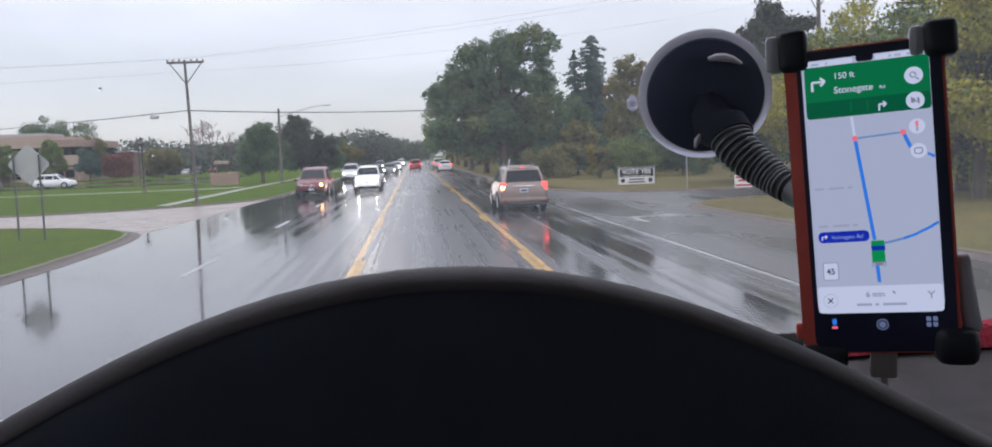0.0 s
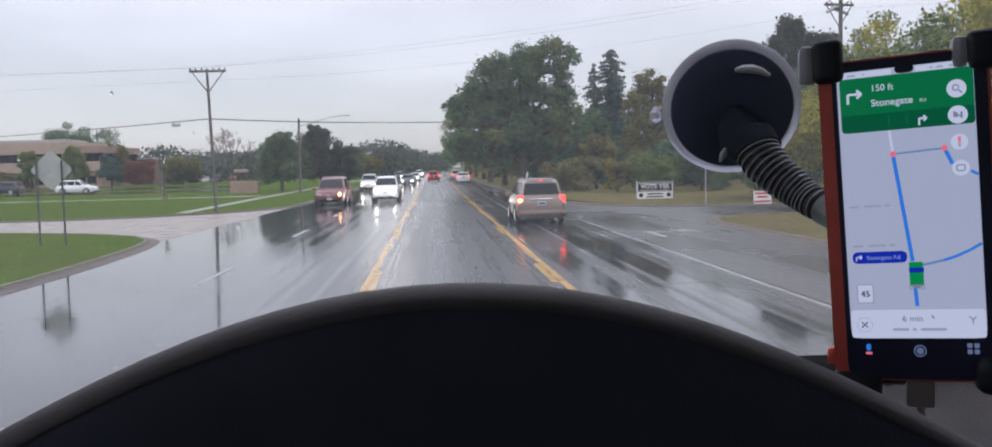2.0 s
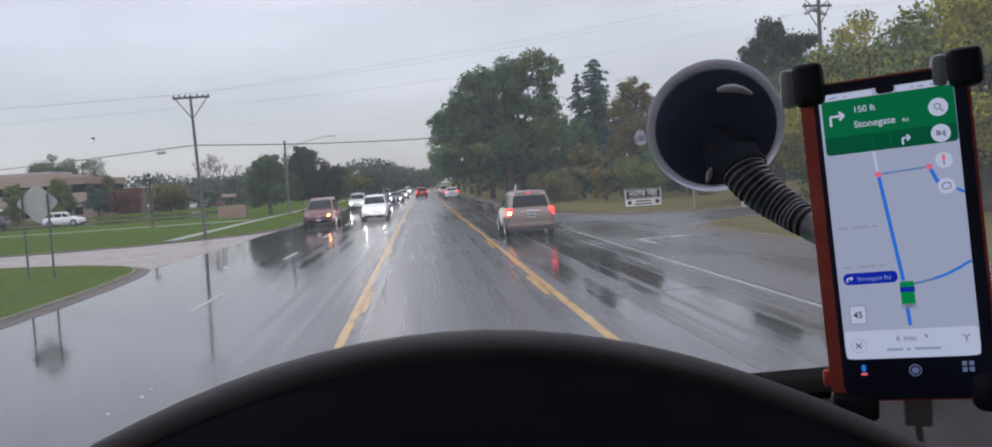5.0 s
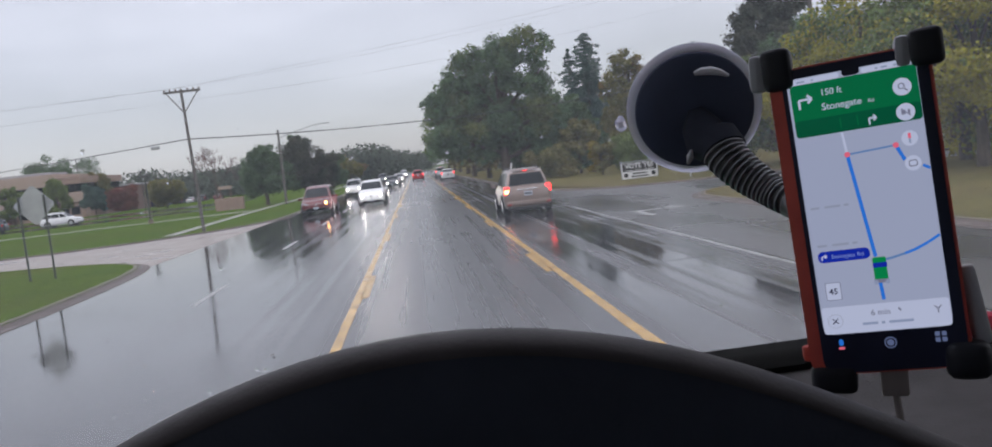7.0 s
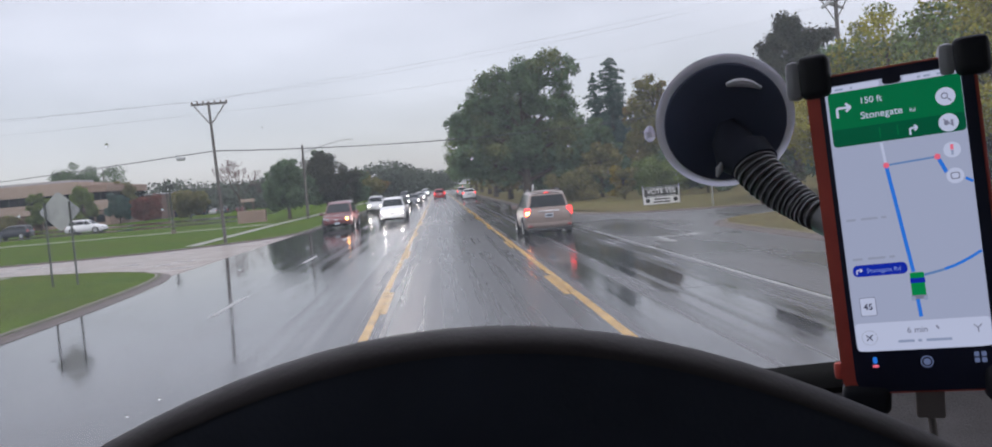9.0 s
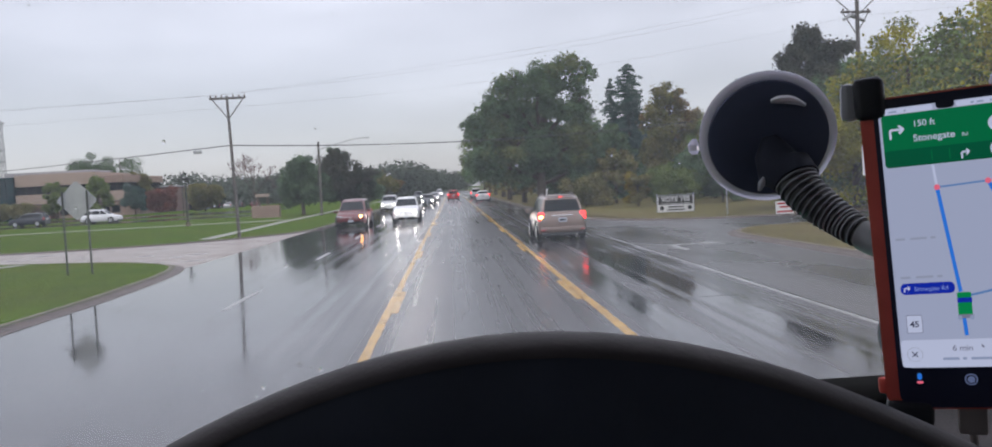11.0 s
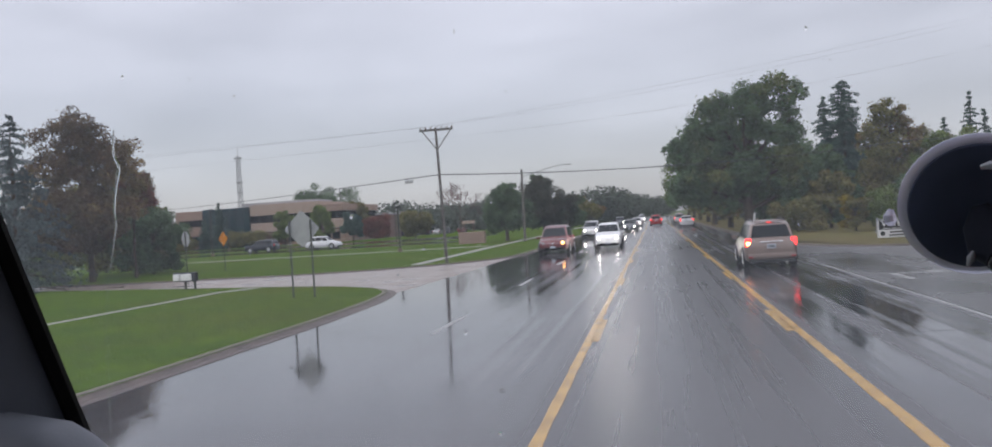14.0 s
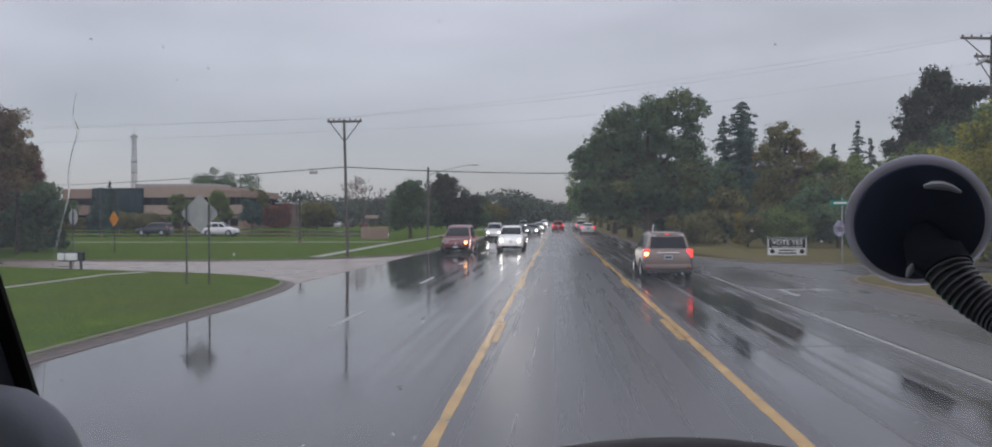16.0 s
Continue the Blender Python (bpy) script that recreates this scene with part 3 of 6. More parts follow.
wire([(-120, 185, 9.8), (-11.9, 49.55, 5.12), (16.5, 60.5, 5.75), (60, 78, 7.5)], 0.5, 0.028, "thick black telephone cable slung across the road")
wire([(-95, 55, 8.3), (-12.8, 49.5, 7.85), (20.0, 45.2, 11.1), (56, 28, 12)], 0.35, 0.0042, "thin power wire crossing the overcast sky")
wire([(-95, 55.6, 8.3), (-12.2, 49.6, 7.9), (21.2, 45.2, 11.15), (56, 28.6, 12)], 0.55, 0.004, "thin power wire crossing the overcast sky")
wire([(-95, 57, 7.4), (-11.2, 49.5, 7.2), (21.1, 45.2, 9.8), (56, 29, 11)], 0.6, 0.004, "thin power wire crossing the overcast sky")
splice = thing("cable_splice_box", "small grey splice case hung on the telephone cable", "cable box", (-14.6, 52.7, 5.0))
part("case", B((0, 0, 0), (0.5, 0.12, 0.2), 0.03), GALV, splice)
part("hanger", T_([(-0.15, 0, 0.05), (-0.15, 0, 0.3)], 0.012, 6), WIRE, splice)

lamp = thing("street_lamp", "grey wooden street lamp pole with a long steel arm", "street lamp", (-12.9, 88.5, 0))
part("shaft", T_([(0, 0, -0.2), (0.08, 0, 7.3)], [0.14, 0.1], 10), POLEWOOD, lamp, smooth=True)
part("arm", T_([(0.05, 0, 6.5), (1.6, 0, 6.95), (3.3, 0, 7.35), (4.4, 0, 7.5)], [0.05, 0.05, 0.045, 0.04], 8), GALV, lamp, smooth=True)
part("lamp_head", B((4.75, 0, 7.47), (0.7, 0.24, 0.13), 0.05, None, 2), GALV, lamp)


def diamond(c, half, thick):
    bm = bmesh.new()
    return loft(bm, [[(c[0] + math.cos(a) * half, c[1] + dy, c[2] + math.sin(a) * half) for a in (0.08, 1.49, 1.65, 3.06, 3.22, 4.63, 4.79, 6.20)] for dy in (0, thick)])


sign = thing("warning_sign", "back of a grey diamond road sign on two posts", "road sign", (-11.79, 28.5, 0.1))
part("panel", diamond((0.04, 0.06, 2.31), 0.60, 0.006), SIGNBACK, sign)
for x in (-0.38, 0.375):
    part("post", B((x, 0, 1.28), (0.055, 0.05, 2.65), 0.006), POSTSTEEL, sign)

stop = thing("stop_sign", "back of a grey octagonal sign on a thin post", "road sign", (-23.8, 42.4, 0.1))
part("panel", loft(bmesh.new(), [[(math.cos(math.pi * (k + 0.5) / 4) * 0.42 * 0.55, dy, 2.25 + math.sin(math.pi * (k + 0.5) / 4) * 0.42) for k in range(8)] for dy in (0, 0.006)]), SIGNBACK, stop)
part("post", B((0, -0.035, 1.2), (0.055, 0.05, 2.8), 0.006), POSTSTEEL, stop)

osign = thing("orange_sign", "orange diamond roadwork sign on a post", "road sign", (-28.15, 55, 0), -28)
part("panel", diamond((0, -0.04, 2.25), 0.48, 0.006), ORANGE, osign)
part("post", B((0, 0, 1.1), (0.055, 0.05, 2.5), 0.006), POSTSTEEL, osign)

box_sign = thing("mailbox", "white boxes in a dark blue frame on two posts", "mailbox", (-20.9, 37.0, 0))
part("frame", B((0.0, 0.02, 0.64), (1.10, 0.26, 0.40), 0.02), NAVY, box_sign, "dark blue frame")
for x, w in ((-0.36, 0.30), (0.10, 0.52)):
    part("box", B((x, -0.06, 0.63), (w, 0.24, 0.30), 0.025, None, 2), SIGNWHITE, box_sign)
part("end_cap", B((0.50, -0.01, 0.63), (0.10, 0.34, 0.42), 0.02), NAVY, box_sign)
for x in (-0.02, 0.44):
    part("post", B((x, 0.02, 0.16), (0.09, 0.09, 0.66), 0.01), POSTSTEEL, box_sign)

vote = thing("vote_sign", "black and white VOTE YES banner sign on a frame", "campaign sign", (12.62, 50.0, 0.1))
part("backing", B((0, 0.01, 0.36), (2.06, 0.02, 1.04), 0.004), SIGNWHITE, vote)
part("black_panel", B((0, -0.004, 0.625), (1.96, 0.012, 0.46), 0.002), SIGNBLACK, vote)
text_mesh("headline", "VOTE YES", 0.35, SIGNWHITE, Matrix.Translation((0, -0.014, 0.685)) @ Matrix.Rotation(radians(90), 4, "X"), vote, width=1.08, bold=0.007)
for x, w in ((-0.62, 0.42), (-0.12, 0.42), (0.30, 0.26), (0.66, 0.36)):
    part("line_bar", B((x, -0.013, 0.455), (w, 0.006, 0.035)), SIGNWHITE, vote)
for x, w, z in ((0.0, 0.70, 0.26), (0.0, 0.98, 0.10), (-0.38, 0.1, 0.26), (0.42, 0.08, 0.26)):
    part("line_bar", B((x, -0.006, z), (w, 0.012, 0.075)), SIGNBLACK, vote)
for x in (-0.80, 0.80):
    part("medallion", T_([(x, 0.0, 0.20), (x, -0.012, 0.20)], 0.125, 20), SIGNBLACK, vote)
for x in (-1.06, 1.06):
    part("stake", B((x, 0.035, 0.36), (0.045, 0.045, 1.38), 0.005), GALV, vote)
part("top_rail", B((0, 0.035, 0.95), (2.14, 0.035, 0.035), 0.004), GALV, vote)


def yard_sign(at, w, h, bars, label, yaw=0):
    s = thing("yard_sign", label, "yard sign", at, yaw, "yard signs")
    part("board", B((0, 0, 0.32 + h / 2), (w, 0.012, h), 0.002), SIGNWHITE, s)
    for x in (-w * 0.35, w * 0.35):
        part("wire_leg", T_([(x, 0.012, -0.1), (x, 0.012, 0.5)], 0.006, 5), GALV, s)
    for z, ww, m in bars:
        part("line_bar", B((0, -0.008, 0.32 + h * z), (w * ww, 0.006, h * 0.15)), m, s)


yard_sign((8.05, 60.5, 0.1), 0.62, 0.42, [(0.7, 0.6, SIGNRED), (0.35, 0.7, SIGNBLACK)], "small white yard sign with dark lines")
yard_sign((-10.4, 92, 0.1), 0.75, 0.55, [(0.5, 0.7, SIGNBLACK)], "small white yard sign beside the road")
yard_sign((13.0, 34.4, 0.1), 0.72, 0.5, [(0.82, 0.85, SIGNRED), (0.55, 0.6, SIGNRED), (0.18, 0.9, SIGNRED)], "small white yard sign with red lines")

must = thing("lane_sign", "white lane rule sign with black letters on a post", "road sign", (12.12, 25, 0.1))
part("panel", B((0, -0.03, 2.19), (0.76, 0.006, 0.84), 0.002), SIGNWHITE, must)
part("post", B((0, 0, 1.25), (0.05, 0.05, 2.75), 0.005), GALV, must)
for z, txt, wd in ((2.47, "RIGHT LANE", 0.62), (2.20, "MUST", 1.0), (1.94, "TURN RIGHT", 0.62)):
    text_mesh("line", txt, 0.19, SIGNBLACK, Matrix.Translation((0, -0.036, z)) @ Matrix.Rotation(radians(90), 4, "X"), must, width=wd)

street = thing("street_name_sign", "green street name blade on a thin post", "street sign", (13.58, 43.6, 0.1))
part("post", B((0, 0, 1.5), (0.05, 0.05, 3.1), 0.005), GALV, street)
part("blade", B((0, -0.03, 2.76), (1.14, 0.008, 0.24), 0.002), SIGNGREEN, street)
for x, w in ((-0.1, 0.62), (0.38, 0.14)):
    part("line_bar", B((x, -0.036, 2.76), (w, 0.006, 0.09)), SIGNWHITE, street)
part("cap", B((0, 0, 3.06), (0.07, 0.07, 0.08), 0.01), SIGNGREEN, street)

stake = thing("marker_stake", "white leaning marker stake at the verge", "stake", (7.1, 68.5, 0.0))
part("stake", B((0.1, 0, 0.8), (0.11, 0.06, 1.7), 0.01, Matrix.Rotation(radians(9), 4, "Y")), SIGNWHITE, stake)

mon = thing("entrance_monument", "low brown brick entrance sign with a pale panel", "entrance sign", (-19.0, 92, -0.3))
part("base", B((0, 0, 0.80), (2.8, 0.7, 1.6), 0.04), BRICK_TAN, mon)
part("panel", B((-0.3, 0.0, 2.65), (1.35, 0.3, 0.32), 0.03), BRICK_PALE, mon)
for x in (-0.8, 0.2):
    part("leg", B((x, 0, 2.05), (0.12, 0.12, 0.95)), BRICK_RED, mon)

for x, y, h in ((-22.4, 76.5, 3.9), (-58, 110, 6.0), (-76, 150, 6.2), (-40, 135, 6.0)):
    q = thing("area_light", "dark square area light on a slim pole", "lamp post", (x, y, 0.1), 0, "car park lights")
    part("pole", T_([(0, 0, 0), (0, 0, h)], 0.085, 8), POSTSTEEL, q)
    part("lamp_head", B((0.05, 0, h + 0.08), (0.55, 0.4, 0.18), 0.03), BLACKPL, q)
    part("footing", T_([(0, 0, -0.1), (0, 0, 0.35)], 0.2, 10), KERB, q)

# lattice tower far behind the office
tower = thing("lattice_tower", "thin grey lattice radio tower behind the office", "radio tower", (-97.4, 200, 0))
H0, H1, W0, W1 = 0.0, 21.8, 0.55, 0.32
def tw(z, k):
    r = W0 + (W1 - W0) * z / H1
    return (r * (1 if k in (0, 3) else -1), r * (1 if k in (0, 1) else -1), z)
for k in range(4):
    part("leg", T_([tw(H0, k), tw(H1, k)], 0.08, 5), GALV, tower)
bm = bmesh.new()
for j in range(14):
    z0, z1 = H1 * j / 14, H1 * (j + 1) / 14
    for k in range(4):
        tube(bm, [tw(z0, k), tw(z1, (k + 1) % 4)], 0.045, 4)
        tube(bm, [tw(z1, k), tw(z1, (k + 1) % 4)], 0.045, 4)
part("lattice", bm, GALV, tower)
for z, s in ((21.3, 1.0), (15.5, 0.8), (13.0, 0.7)):
    part("antenna", B((0, 0, z), (s * 2.0, 0.5, 0.35), 0.05), GALV, tower)
part("mast", T_([(0, 0, 21.8), (0, 0, 24.5)], 0.05, 5), GALV, tower)

# ---- office building ----
office = thing("office_building", "two-storey tan brick office with ribbon windows and a dark glass corner", "building", (-84, 180, 0))


def wall(name, x0, x1, y0, y1, z0, z1, mat, label=""):
    return part(name, B(((x0 + x1) / 2, (y0 + y1) / 2, (z0 + z1) / 2), (x1 - x0, y1 - y0, z1 - z0), 0.03), mat, office, label)


wall("wall", -19.2, -12.4, 0, 22, -0.3, 8.6, BRICK_TAN)
wall("wall", -1.6, 19.4, 0, 24, -0.3, 2.9, BRICK_TAN)
wall("spandrel", -1.6, 19.4, -0.25, 24, 3.1, 5.1, BRICK_PALE, "pale brick spandrel band")
wall("parapet", -1.6, 14.0, -0.25, 24, 6.7, 9.0, BRICK_PALE, "pale brick parapet")
wall("parapet", 14.0, 19.4, -0.25, 24, 6.7, 8.1, BRICK_TAN)
wall("roof_plant", -6.0, 11.0, 5, 16, 8.6, 9.7, ROOFGREY, "grey rooftop plant screen")
wall("glass_corner", -12.4, -1.6, -0.6, 20, -0.3, 8.7, TEALGLASS, "dark teal curtain wall")
wall("core", -1.4, 19.2, 0.4, 23, 2.9, 8.0, DARKGLASS)
for k in range(8):
    part("mullion", B((-12.4 + k * 1.54, -0.64, 4.2), (0.08, 0.08, 8.8)), NAVY, office)
for z in (2.6, 5.2, 7.8):
    part("mullion", B((-7, -0.64, z), (10.8, 0.08, 0.08)), NAVY, office)
for k in range(11):
    w = part("window", B((-0.6 + k * 1.95, 0.1, 5.9), (1.78, 0.14, 1.5), 0.02), DARKGLASS, office)
    part("mullion", B((-0.6 + k * 1.95 + 0.97, 0.0, 5.9), (0.12, 0.2, 1.6)), POSTSTEEL, office)
for k in range(9):
    part("window", B((1.5 + k * 2.0, -0.02, 1.5), (1.7, 0.12, 1.5), 0.02), DARKGLASS, office)
for z in (2.4, 5.9):
    part("window", B((-15.6, -0.02, z), (5.6, 0.12, 1.4), 0.02), DARKGLASS, office)
low = thing("low_building", "low red-brown brick wing beside the office", "building", (-64.7, 202, 0))
part("wall", B((0, 5, 2.8), (6.4, 10, 5.6), 0.05), BRICK_RED, low)
part("roof", B((0, 5, 5.75), (7.0, 10.6, 0.35), 0.05), ROOFGREY, low)
for k in range(5):
    part("window", B((-2.2 + k * 1.1, -0.02, 3.8), (0.8, 0.1, 1.3), 0.02), DARKGLASS, low)
shed = thing("low_building", "pale-roofed low outbuilding beside the office", "building", (-106, 176, 0))
part("wall", B((0, 3, 2.2), (7, 6, 4.6), 0.05), BRICK_TAN, shed)
part("roof", loft(bmesh.new(), [[(-3.9, -0.4, 4.5), (3.9, -0.4, 4.5), (3.9, 6.4, 4.5), (-3.9, 6.4, 4.5)], [(-3.2, 2.6, 6.1), (3.2, 2.6, 6.1), (3.2, 3.4, 6.1), (-3.2, 3.4, 6.1)]]), ROOFGREY, shed)
part("door", B((0.5, -0.03, 1.1), (1.1, 0.08, 2.1), 0.01), DARKGLASS, shed)

# ---- trees ----
def leafmat(name, a, b, island=0.45):
    m = material(name, a, 0.6, vary=0.34, scale=0.75, second=b, island=min(0.75, island * 1.45), spec=0.25)
    n, l = m.node_tree.nodes, m.node_tree.links
    thin, mixer = n.new("ShaderNodeBsdfTranslucent"), n.new("ShaderNodeMixShader")
    mixer.inputs[0].default_value = 0.27
    l.new(n["Principled BSDF"].inputs["Base Color"].links[0].from_socket, thin.inputs[0])
    l.new(n["Principled BSDF"].outputs[0], mixer.inputs[1])
    l.new(thin.outputs[0], mixer.inputs[2])
    l.new(mixer.outputs[0], n["Material Output"].inputs[0])
    return m


OAK = leafmat("oak_leaves", (0.080, 0.132, 0.068), (0.130, 0.188, 0.092))
OAKLIGHT = leafmat("oak_leaves_turning", (0.135, 0.168, 0.064), (0.185, 0.195, 0.076))
GREENLEAF = leafmat("maple_leaves_green", (0.120, 0.165, 0.045), (0.18, 0.225, 0.066))
DARKLEAF = leafmat("maple_leaves_dark", (0.050, 0.064, 0.042), (0.086, 0.084, 0.058))
AUTUMN = leafmat("autumn_leaves_brown", (0.205, 0.165, 0.068), (0.26, 0.150, 0.080))
REDLEAF = leafmat("autumn_leaves_red", (0.21, 0.085, 0.060), (0.26, 0.090, 0.080))
OLIVE = leafmat("autumn_leaves_olive", (0.155, 0.165, 0.062), (0.225, 0.190, 0.078))
YELLOWLEAF = leafmat("autumn_leaves_yellow", (0.30, 0.30, 0.036), (0.38, 0.335, 0.048), 0.25)
GOLD = leafmat("autumn_leaves_gold", (0.24, 0.18, 0.025), (0.30, 0.21, 0.03))
NEEDLE = leafmat("spruce_needles", (0.058, 0.106, 0.088), (0.092, 0.150, 0.120), 0.2)
BLUENEEDLE = leafmat("blue_spruce_needles", (0.072, 0.098, 0.102), (0.115, 0.148, 0.152), 0.16)
# distance haze is mixed into this leaf colour: paler and bluer than the oaks
HAZELEAF = leafmat("far_woods_hazed_leaves", (0.098, 0.125, 0.108), (0.130, 0.145, 0.112), 0.35)
MAPLE = leafmat("maple_leaves_bronze", (0.112, 0.090, 0.052), (0.160, 0.098, 0.062))


def cards(centres, size, rng, flat=0.0, aspect=0.6, out=None):
    """Bent leaf sprays: one folded quad pair at each centre, facing along out where it is given."""
    n = len(centres)
    a = rng.normal(size=(n, 3))
    a[:, 2] *= 1 - flat
    if out is not None:
        face = out / (np.linalg.norm(out, axis=1)[:, None] + 1e-9) + rng.normal(0, 0.8, (n, 3))
        a = np.cross(face, a)
    a /= np.linalg.norm(a, axis=1)[:, None] + 1e-9
    b = np.cross(a, rng.normal(size=(n, 3))) if out is None else np.cross(a, face)
    b /= np.linalg.norm(b, axis=1)[:, None] + 1e-9
    nrm = np.cross(a, b)
    s = size * rng.uniform(0.55, 1.35, (n, 1))
    tip, root = centres + a * s, centres - a * s * 0.6
    l, r = centres + b * s * aspect + nrm * s * 0.2, centres - b * s * aspect + nrm * s * 0.2
    v = np.stack([root, l, tip, r], 1).reshape(-1, 3)
    i = np.arange(n) * 4
    return v, np.concatenate([np.stack([i, i + 1, i + 2], 1), np.stack([i, i + 2, i + 3], 1)])


def mesh_np(name, v, f, mat, parent=None, label=""):
    ob = raw(name, v.tolist(), f.tolist(), mat)
    ob.parent = parent
    if label:
        ob["label"] = label
    return ob


def broadleaf(at, h, r, mat, seed, label, leaves=9000, leaf=0.28, bottom=0.25, accent=None, lean=0.0, group="trees", clumps=60, name="tree", gap=0.0, spread=1.0):
    if leaf < 0.33:
        leaves, leaf = int(leaves * 3.0), leaf * 0.55
    rng = np.random.default_rng(seed)
    t = thing(name, label, "tree", at, 0, group)
    zc, hz = h * (1 + bottom) / 2, h * (1 - bottom) / 2
    limbs = bmesh.new()
    tube(limbs, [(0, 0, -0.2), (0.05, 0.02, h * 0.12), (lean * 0.3, 0.05, h * 0.35), (lean * 0.7, 0, h * 0.62), (lean, 0, h * 0.86)],
         [0.030 * h, 0.023 * h, 0.018 * h, 0.011 * h, 0.004 * h], 9)
    # clump centres on a lumpy ellipsoid, more of them near the skin
    d = rng.normal(size=(clumps, 3))
    d /= np.linalg.norm(d, axis=1)[:, None]
    rad = rng.uniform(0.30, 1.0, clumps) ** 0.5
    lump = 1 + 0.22 * np.sin(d[:, 0] * 4 + seed) + 0.16 * np.sin(d[:, 2] * 5 + 2 * seed) + 0.12 * np.sin(d[:, 1] * 6 + seed * 3)
    c = d * (rad * lump)[:, None] * np.array([r, r, hz]) * 0.86 + np.array([lean * 0.8, 0, zc])
    c[:, 2] = np.maximum(c[:, 2], h * bottom * 0.75)
    for k in range(0, clumps, 3):
        z0 = min(max(h * 0.16, c[k, 2] * 0.55), h * 0.7)
        mid = (Vector((lean * 0.6, 0, z0)) + Vector(c[k])) / 2 + Vector((0, 0, 0.05 * h))
        tube(limbs, [(lean * 0.5, 0, z0), mid, c[k]], [0.009 * h, 0.006 * h, 0.002 * h], 5)
    part("trunk", limbs, BARK, t, smooth=True)
    size = rng.uniform(0.5, 1.3, clumps)
    per = (leaves * size / size.sum()).astype(int)
    pts, out = [], []
    for k in range(clumps):
        sg = 0.20 * spread * r * size[k]
        p = rng.normal(size=(per[k], 3))
        p /= (np.linalg.norm(p, axis=1) ** 0.55)[:, None]
        pts.append(c[k] + p * np.array([sg, sg, sg * 0.75]))
        out.append(p + np.array([0, 0, 0.5]))
    foliage(t, np.concatenate(pts), np.concatenate(out), leaf, mat, accent, seed, rng, 0.065 * r)
    return t


def foliage(t, pts, out, leaf, mat, accent, seed, rng, loose):
    """The leaves of a crown, some of them strayed, in one or two colours."""
    stray = rng.random(len(pts)) < 0.18
    pts[stray] += rng.normal(0, loose, (int(stray.sum()), 3))
    keep = pts[:, 2] > 0.15
    pts, out = pts[keep], out[keep]
    if accent is not None:
        pick = (np.sin(pts[:, 0] * 1.1 + seed) + np.sin(pts[:, 2] * 0.9 + seed * 2) + np.sin(pts[:, 1] * 1.3) + rng.normal(0, 0.5, len(pts))) > 0.75
        v, f = cards(pts[pick], leaf, rng, out=out[pick])
        mesh_np("turned_foliage", v, f, accent, t, "patches of turned autumn leaves")
        pts, out = pts[~pick], out[~pick]
    v, f = cards(pts, leaf, rng, out=out)
    mesh_np("crown", v, f, mat, t)


def lobed_tree(at, lobes, mat, seed, label, leaves=30000, leaf=0.13, accent=None, per_lobe=15, trunk=0.34):
    """A tree whose crown is several leafy masses (dx, height, half width, half height) on forked limbs, with gaps between."""
    rng = np.random.default_rng(seed)
    t = thing("tree", label, "tree", at, 0, "trees")
    limbs = bmesh.new()
    top = max(z for _, z, _, _ in lobes)
    tube(limbs, [(0, 0, -0.2), (0.04, 0, 0.5), (-0.05, 0.05, top * 0.25), (0.1, 0, top * 0.55), (0.0, 0, top)], [trunk * 1.25, trunk, trunk * 0.85, trunk * 0.5, trunk * 0.12], 10)
    pts, out = [], []
    bulk = sum(rx * rx for _, _, rx, _ in lobes)
    for dx, z, rx, rz in lobes:
        c = np.array([dx, rng.uniform(-0.5, 0.5) * rx, z])
        z0 = max(top * 0.14, min(z * 0.62, top * 0.6))
        mid = Vector(c) * 0.55 + Vector((0, 0, z0)) * 0.45 + Vector((0, 0, 0.25))
        tube(limbs, [(0, 0, z0), mid, Vector(c)], [trunk * 0.42, trunk * 0.28, trunk * 0.08], 6)
        d = rng.normal(size=(per_lobe, 3))
        d /= np.linalg.norm(d, axis=1)[:, None]
        share = int(leaves * rx * rx / bulk / per_lobe)
        for q in range(per_lobe):
            k = rng.uniform(0.45, 1.0)
            cc = c + d[q] * k * np.array([rx, rx, rz])
            if q % 3 == 0:
                tube(limbs, [c, (c + cc) / 2 + np.array([0, 0, 0.1]), cc], [trunk * 0.10, trunk * 0.07, trunk * 0.03], 4)
            sz = rng.uniform(0.26, 0.46) * (rx + rz) / 2
            p = rng.normal(size=(int(share * rng.uniform(0.6, 1.4)), 3))
            p /= (np.linalg.norm(p, axis=1) ** 0.62)[:, None]
            pts.append(cc + p * np.array([sz, sz, sz * 0.76]) * 0.80)
            out.append(p + d[q] * 0.5 + np.array([0, 0, 0.5]))
    part("trunk", limbs, BARK, t, smooth=True)
    foliage(t, np.concatenate(pts), np.concatenate(out), leaf, mat, accent, seed, rng, leaf * 1.5)
    return t


